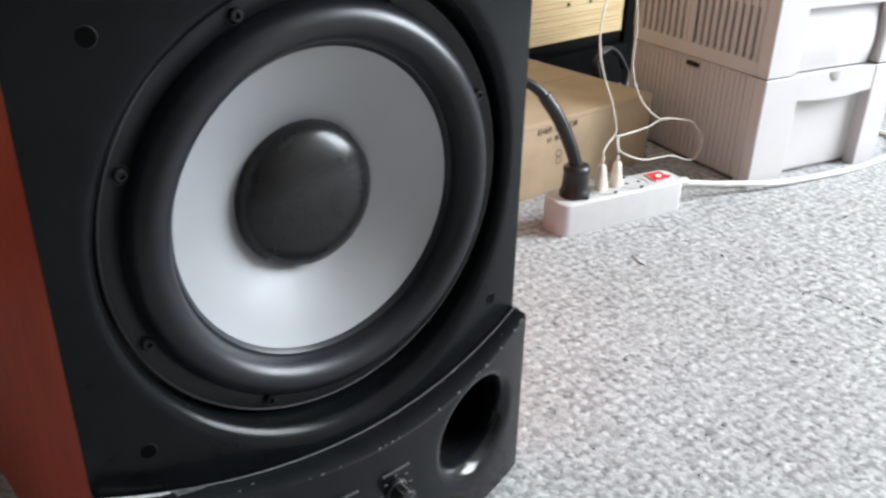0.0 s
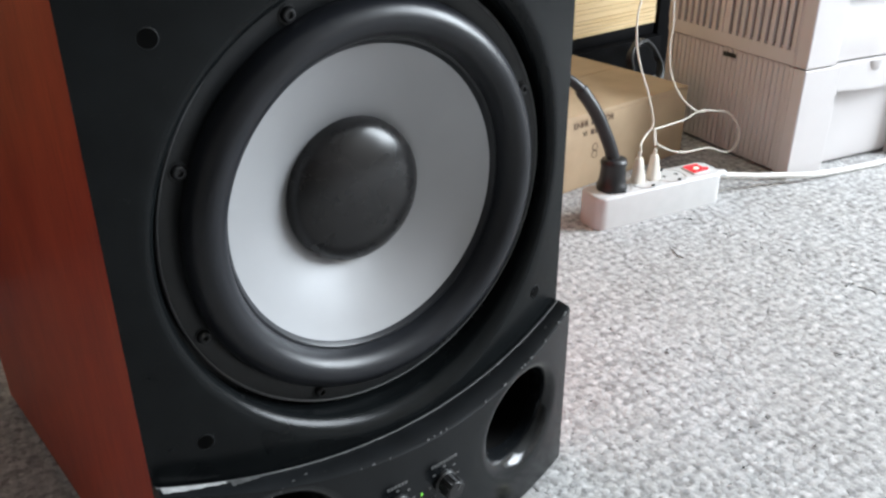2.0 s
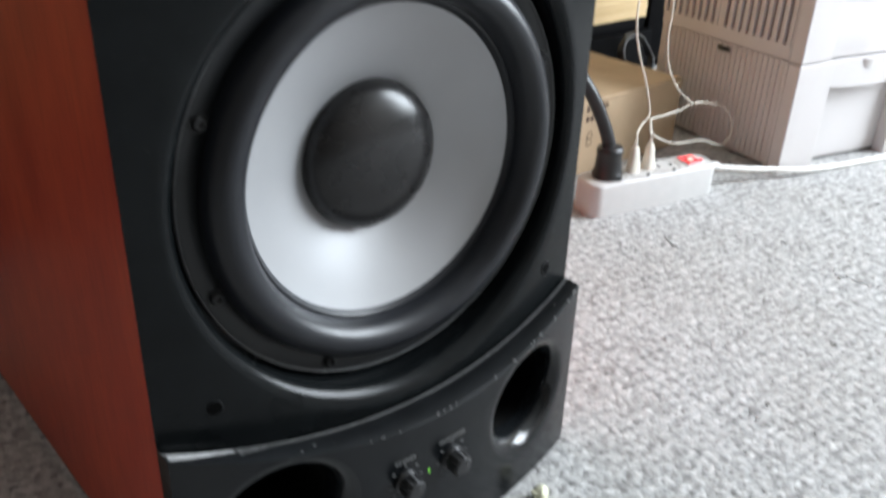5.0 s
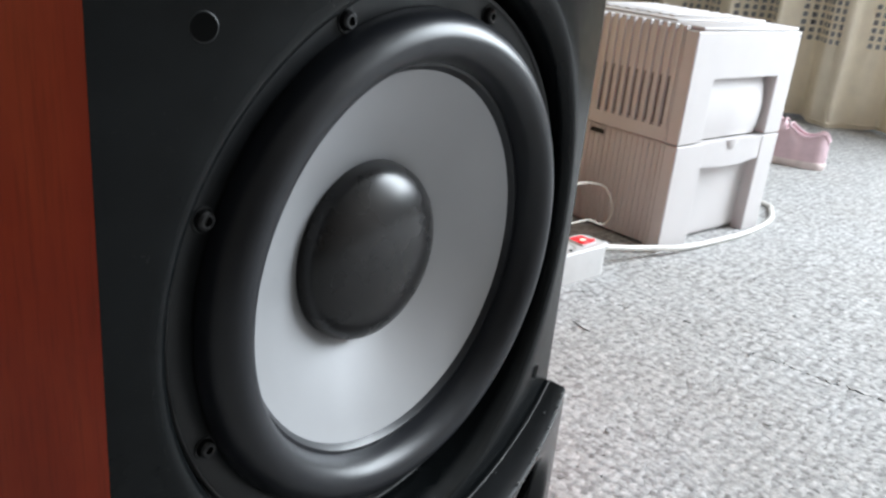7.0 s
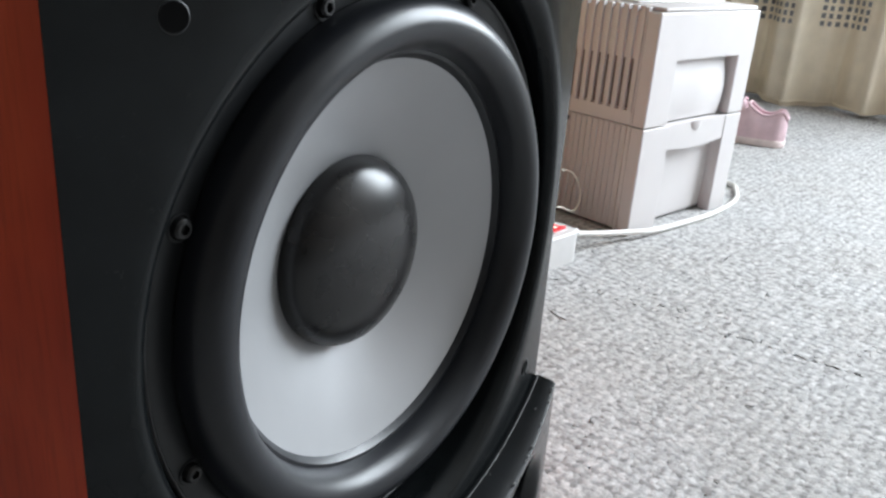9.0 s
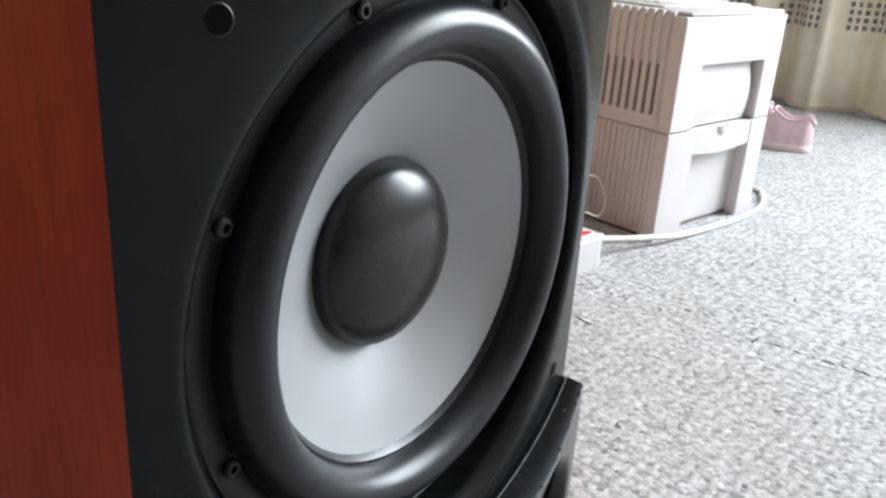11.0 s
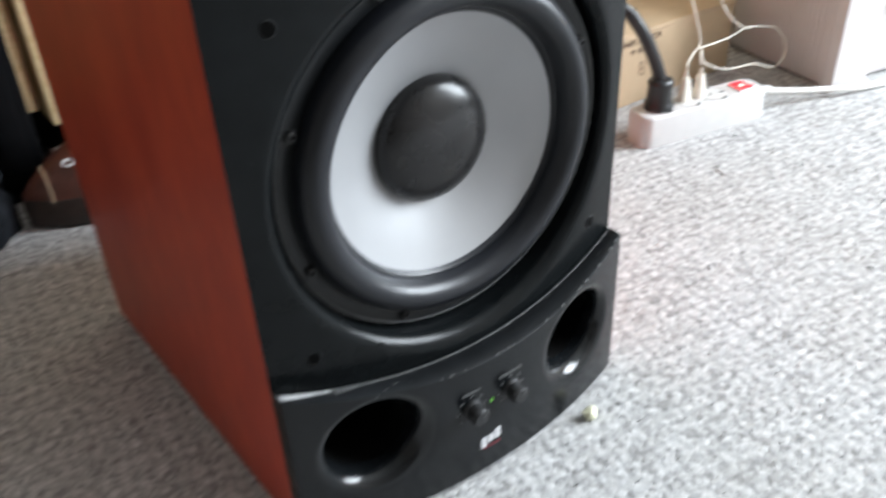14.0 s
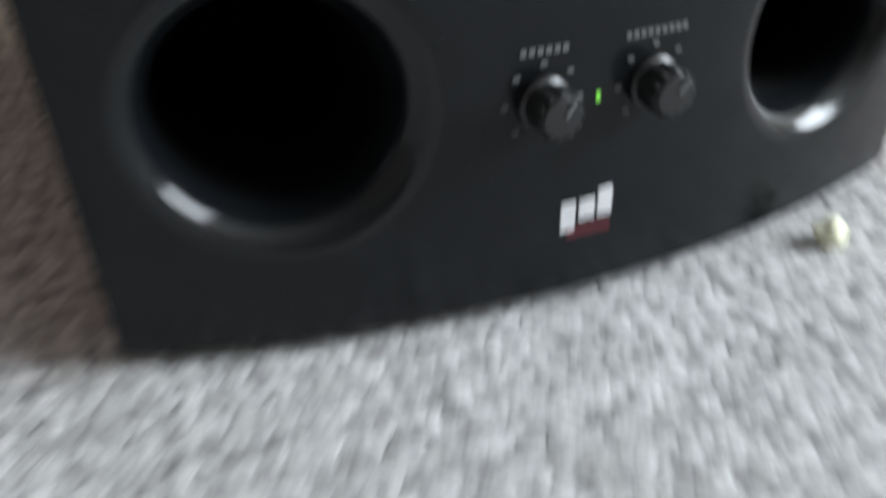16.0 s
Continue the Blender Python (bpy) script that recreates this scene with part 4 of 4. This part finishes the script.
# ---- black bag on the floor ----
def build_bag():
    t = thing("black_bag", pose(-0.346, 0.572, 0), "crumpled black fabric bag slumped on the carpet", "bag")
    b = bmesh.new()
    n, m = 72, 30
    rows = []
    for j in range(m + 1):
        v = j / m
        ring = []
        for i in range(n):
            a = 2 * math.pi * i / n
            fold = 1 + 0.07 * math.sin(3 * a + 3 * v) - 0.10 * math.exp(-((v - 0.22) / 0.05) ** 2) + 0.025 * math.sin(11 * a - 9 * v + 1) + 0.05 * noise.noise((4 * math.cos(a), 4 * math.sin(a), 5 * v))
            r = (math.cos(v * math.pi / 2) ** 0.55) * fold
            z = 0.112 * math.sin(v * math.pi / 2) ** 0.9 * (1 + 0.16 * math.sin(3 * a + 1)) + 0.012 * noise.noise((6 * math.cos(a), 6 * math.sin(a), 3 * v)) * v
            ring.append(b.verts.new((0.146 * r * math.cos(a), 0.072 * r * math.sin(a), max(0.0, z))))
        rows.append(ring)
    strip_rings(b, rows)
    b.faces.new(rows[-1])
    part("bag_body", b, M_CLOTH, t)
    part("strap", tube([(-0.10, -0.06, 0.03), (-0.05, -0.085, 0.012), (0.02, -0.09, 0.006), (0.08, -0.075, 0.010), (0.12, -0.04, 0.03)], 0.007, 8, 8), M_CLOTH, t)
    part("zip_pull", box(0.026, 0.062, -0.088, -0.083, 0.012, 0.022, 0.001, 1), M_SILVER, t, "pale zip pull")

build_bag()

# ---- crumbs ----
def lump(name, x, y, size, mat, label, category, seed):
    b = bmesh.new()
    bmesh.ops.create_icosphere(b, subdivisions=3, radius=1.0)
    for v in b.verts:
        k = 1 + 0.35 * noise.noise(v.co * 1.7 + Vector((seed, 0, 0)))
        v.co = Vector((v.co.x * size[0], v.co.y * size[1], v.co.z * size[2])) * k
    lo = min(v.co.z for v in b.verts)
    for v in b.verts:
        v.co += Vector((x, y, -lo - 0.001))
    return tagged(part(name, b, mat), label, category)

lump("crumb", 0.0950, -0.0510, (0.0068, 0.0052, 0.0048), M_CRUMB, "pale yellow crumb lying on the grey carpet", "crumb", 3.1)
lump("toy_piece", -0.352, 0.247, (0.012, 0.009, 0.008), plain("pink_plastic", (0.55, 0.04, 0.17), 0.35), "small bright pink plastic toy piece on carpet", "toy", 8.4)

def lint(x, y, turn, length, label):
    c, s = math.cos(turn), math.sin(turn)
    pts = [(x + c * length * (u - 0.5) - s * 0.0015 * math.sin(5 * u), y + s * length * (u - 0.5) + c * 0.0015 * math.sin(5 * u), 0.0008) for u in (0, 0.33, 0.66, 1)]
    tagged(part("lint_thread", tube(pts, 0.0006, 6, 4), M_LINT), label, "lint", "lint on the carpet")

M_LINT = plain("dark_lint", (0.17, 0.17, 0.17), 0.9)
for x, y, turn, length in ((0.506, 0.146, 1.3, 0.026), (0.589, -0.015, 0.3, 0.01), (0.739, -0.019, 0.4, 0.011), (0.614, 0.067, 2.0, 0.007), (0.337, 0.025, 0.9, 0.008), (0.82, 0.057, 0.2, 0.009), (0.457, -0.077, 2.4, 0.007)):
    lint(x, y, turn, length, "short dark thread of lint on the carpet")

# ---- carpet pile ----
def build_tufts(name, x0, x1, y0, y1, pitch, sides, holes=()):
    rng = np.random.default_rng(11 + sides)
    nx, ny = int((x1 - x0) / pitch), int((y1 - y0) / pitch)
    gx, gy = np.meshgrid(np.arange(nx), np.arange(ny))
    cx = (x0 + (gx + 0.5 * (gy % 2)) * pitch).ravel()
    cy = (y0 + gy * pitch).ravel()
    cx = cx + rng.uniform(-0.40, 0.40, cx.size) * pitch
    cy = cy + rng.uniform(-0.40, 0.40, cy.size) * pitch
    for a, c, d, e in holes:
        keep = ~((cx > a) & (cx < c) & (cy > d) & (cy < e))
        cx, cy = cx[keep], cy[keep]
    n = cx.size
    turn = rng.uniform(0, math.pi, n)
    la = pitch * rng.uniform(0.55, 0.85, n)
    lb = pitch * rng.uniform(0.45, 0.65, n)
    hh = rng.uniform(0.0041, 0.0048, n)
    verts = []
    ang = 2 * np.pi * np.arange(sides) / sides
    for scale, level in ((1.55, 0.78), (0.85, 0.955)):
        u = scale * la[:, None] * np.cos(ang)[None]
        v = scale * lb[:, None] * np.sin(ang)[None]
        px = cx[:, None] + u * np.cos(turn)[:, None] - v * np.sin(turn)[:, None]
        py = cy[:, None] + u * np.sin(turn)[:, None] + v * np.cos(turn)[:, None]
        pz = np.broadcast_to(-0.0045 + hh[:, None] * level, px.shape)
        verts.append(np.stack([px, py, pz], -1))
    tip = np.stack([cx, cy, -0.0045 + hh], -1)[:, None]
    allv = np.concatenate(verts + [tip], 1)
    per = 2 * sides + 1
    tri = []
    for i in range(sides):
        j = (i + 1) % sides
        tri += [(i, j, sides + j), (i, sides + j, sides + i), (sides + i, sides + j, 2 * sides)]
    tri = np.array(tri)
    faces = (tri[None] + (np.arange(n) * per)[:, None, None]).reshape(-1, 3)
    me = bpy.data.meshes.new(name)
    me.vertices.add(n * per)
    me.vertices.foreach_set("co", allv.reshape(-1).astype(np.float32))
    me.loops.add(faces.size)
    me.loops.foreach_set("vertex_index", faces.reshape(-1).astype(np.int32))
    me.polygons.add(len(faces))
    me.polygons.foreach_set("loop_start", np.arange(0, faces.size, 3, dtype=np.int32))
    me.polygons.foreach_set("loop_total", np.full(len(faces), 3, dtype=np.int32))
    me.update(calc_edges=True)
    me.shade_smooth()
    me.materials.append(M_TUFT)
    return tagged(new(name, me), "grey and off-white looped carpet pile", "carpet pile", kind="stuff")

build_tufts("carpet_pile", -0.50, 0.60, -0.42, 0.66, 0.0042, 5, holes=[(-0.14, 0.14, 0.0, 0.32)])
build_tufts("carpet_pile", 0.60, 2.15, -0.62, 0.62, 0.0050, 4, holes=[(0.86, 1.06, 0.20, 0.40)])
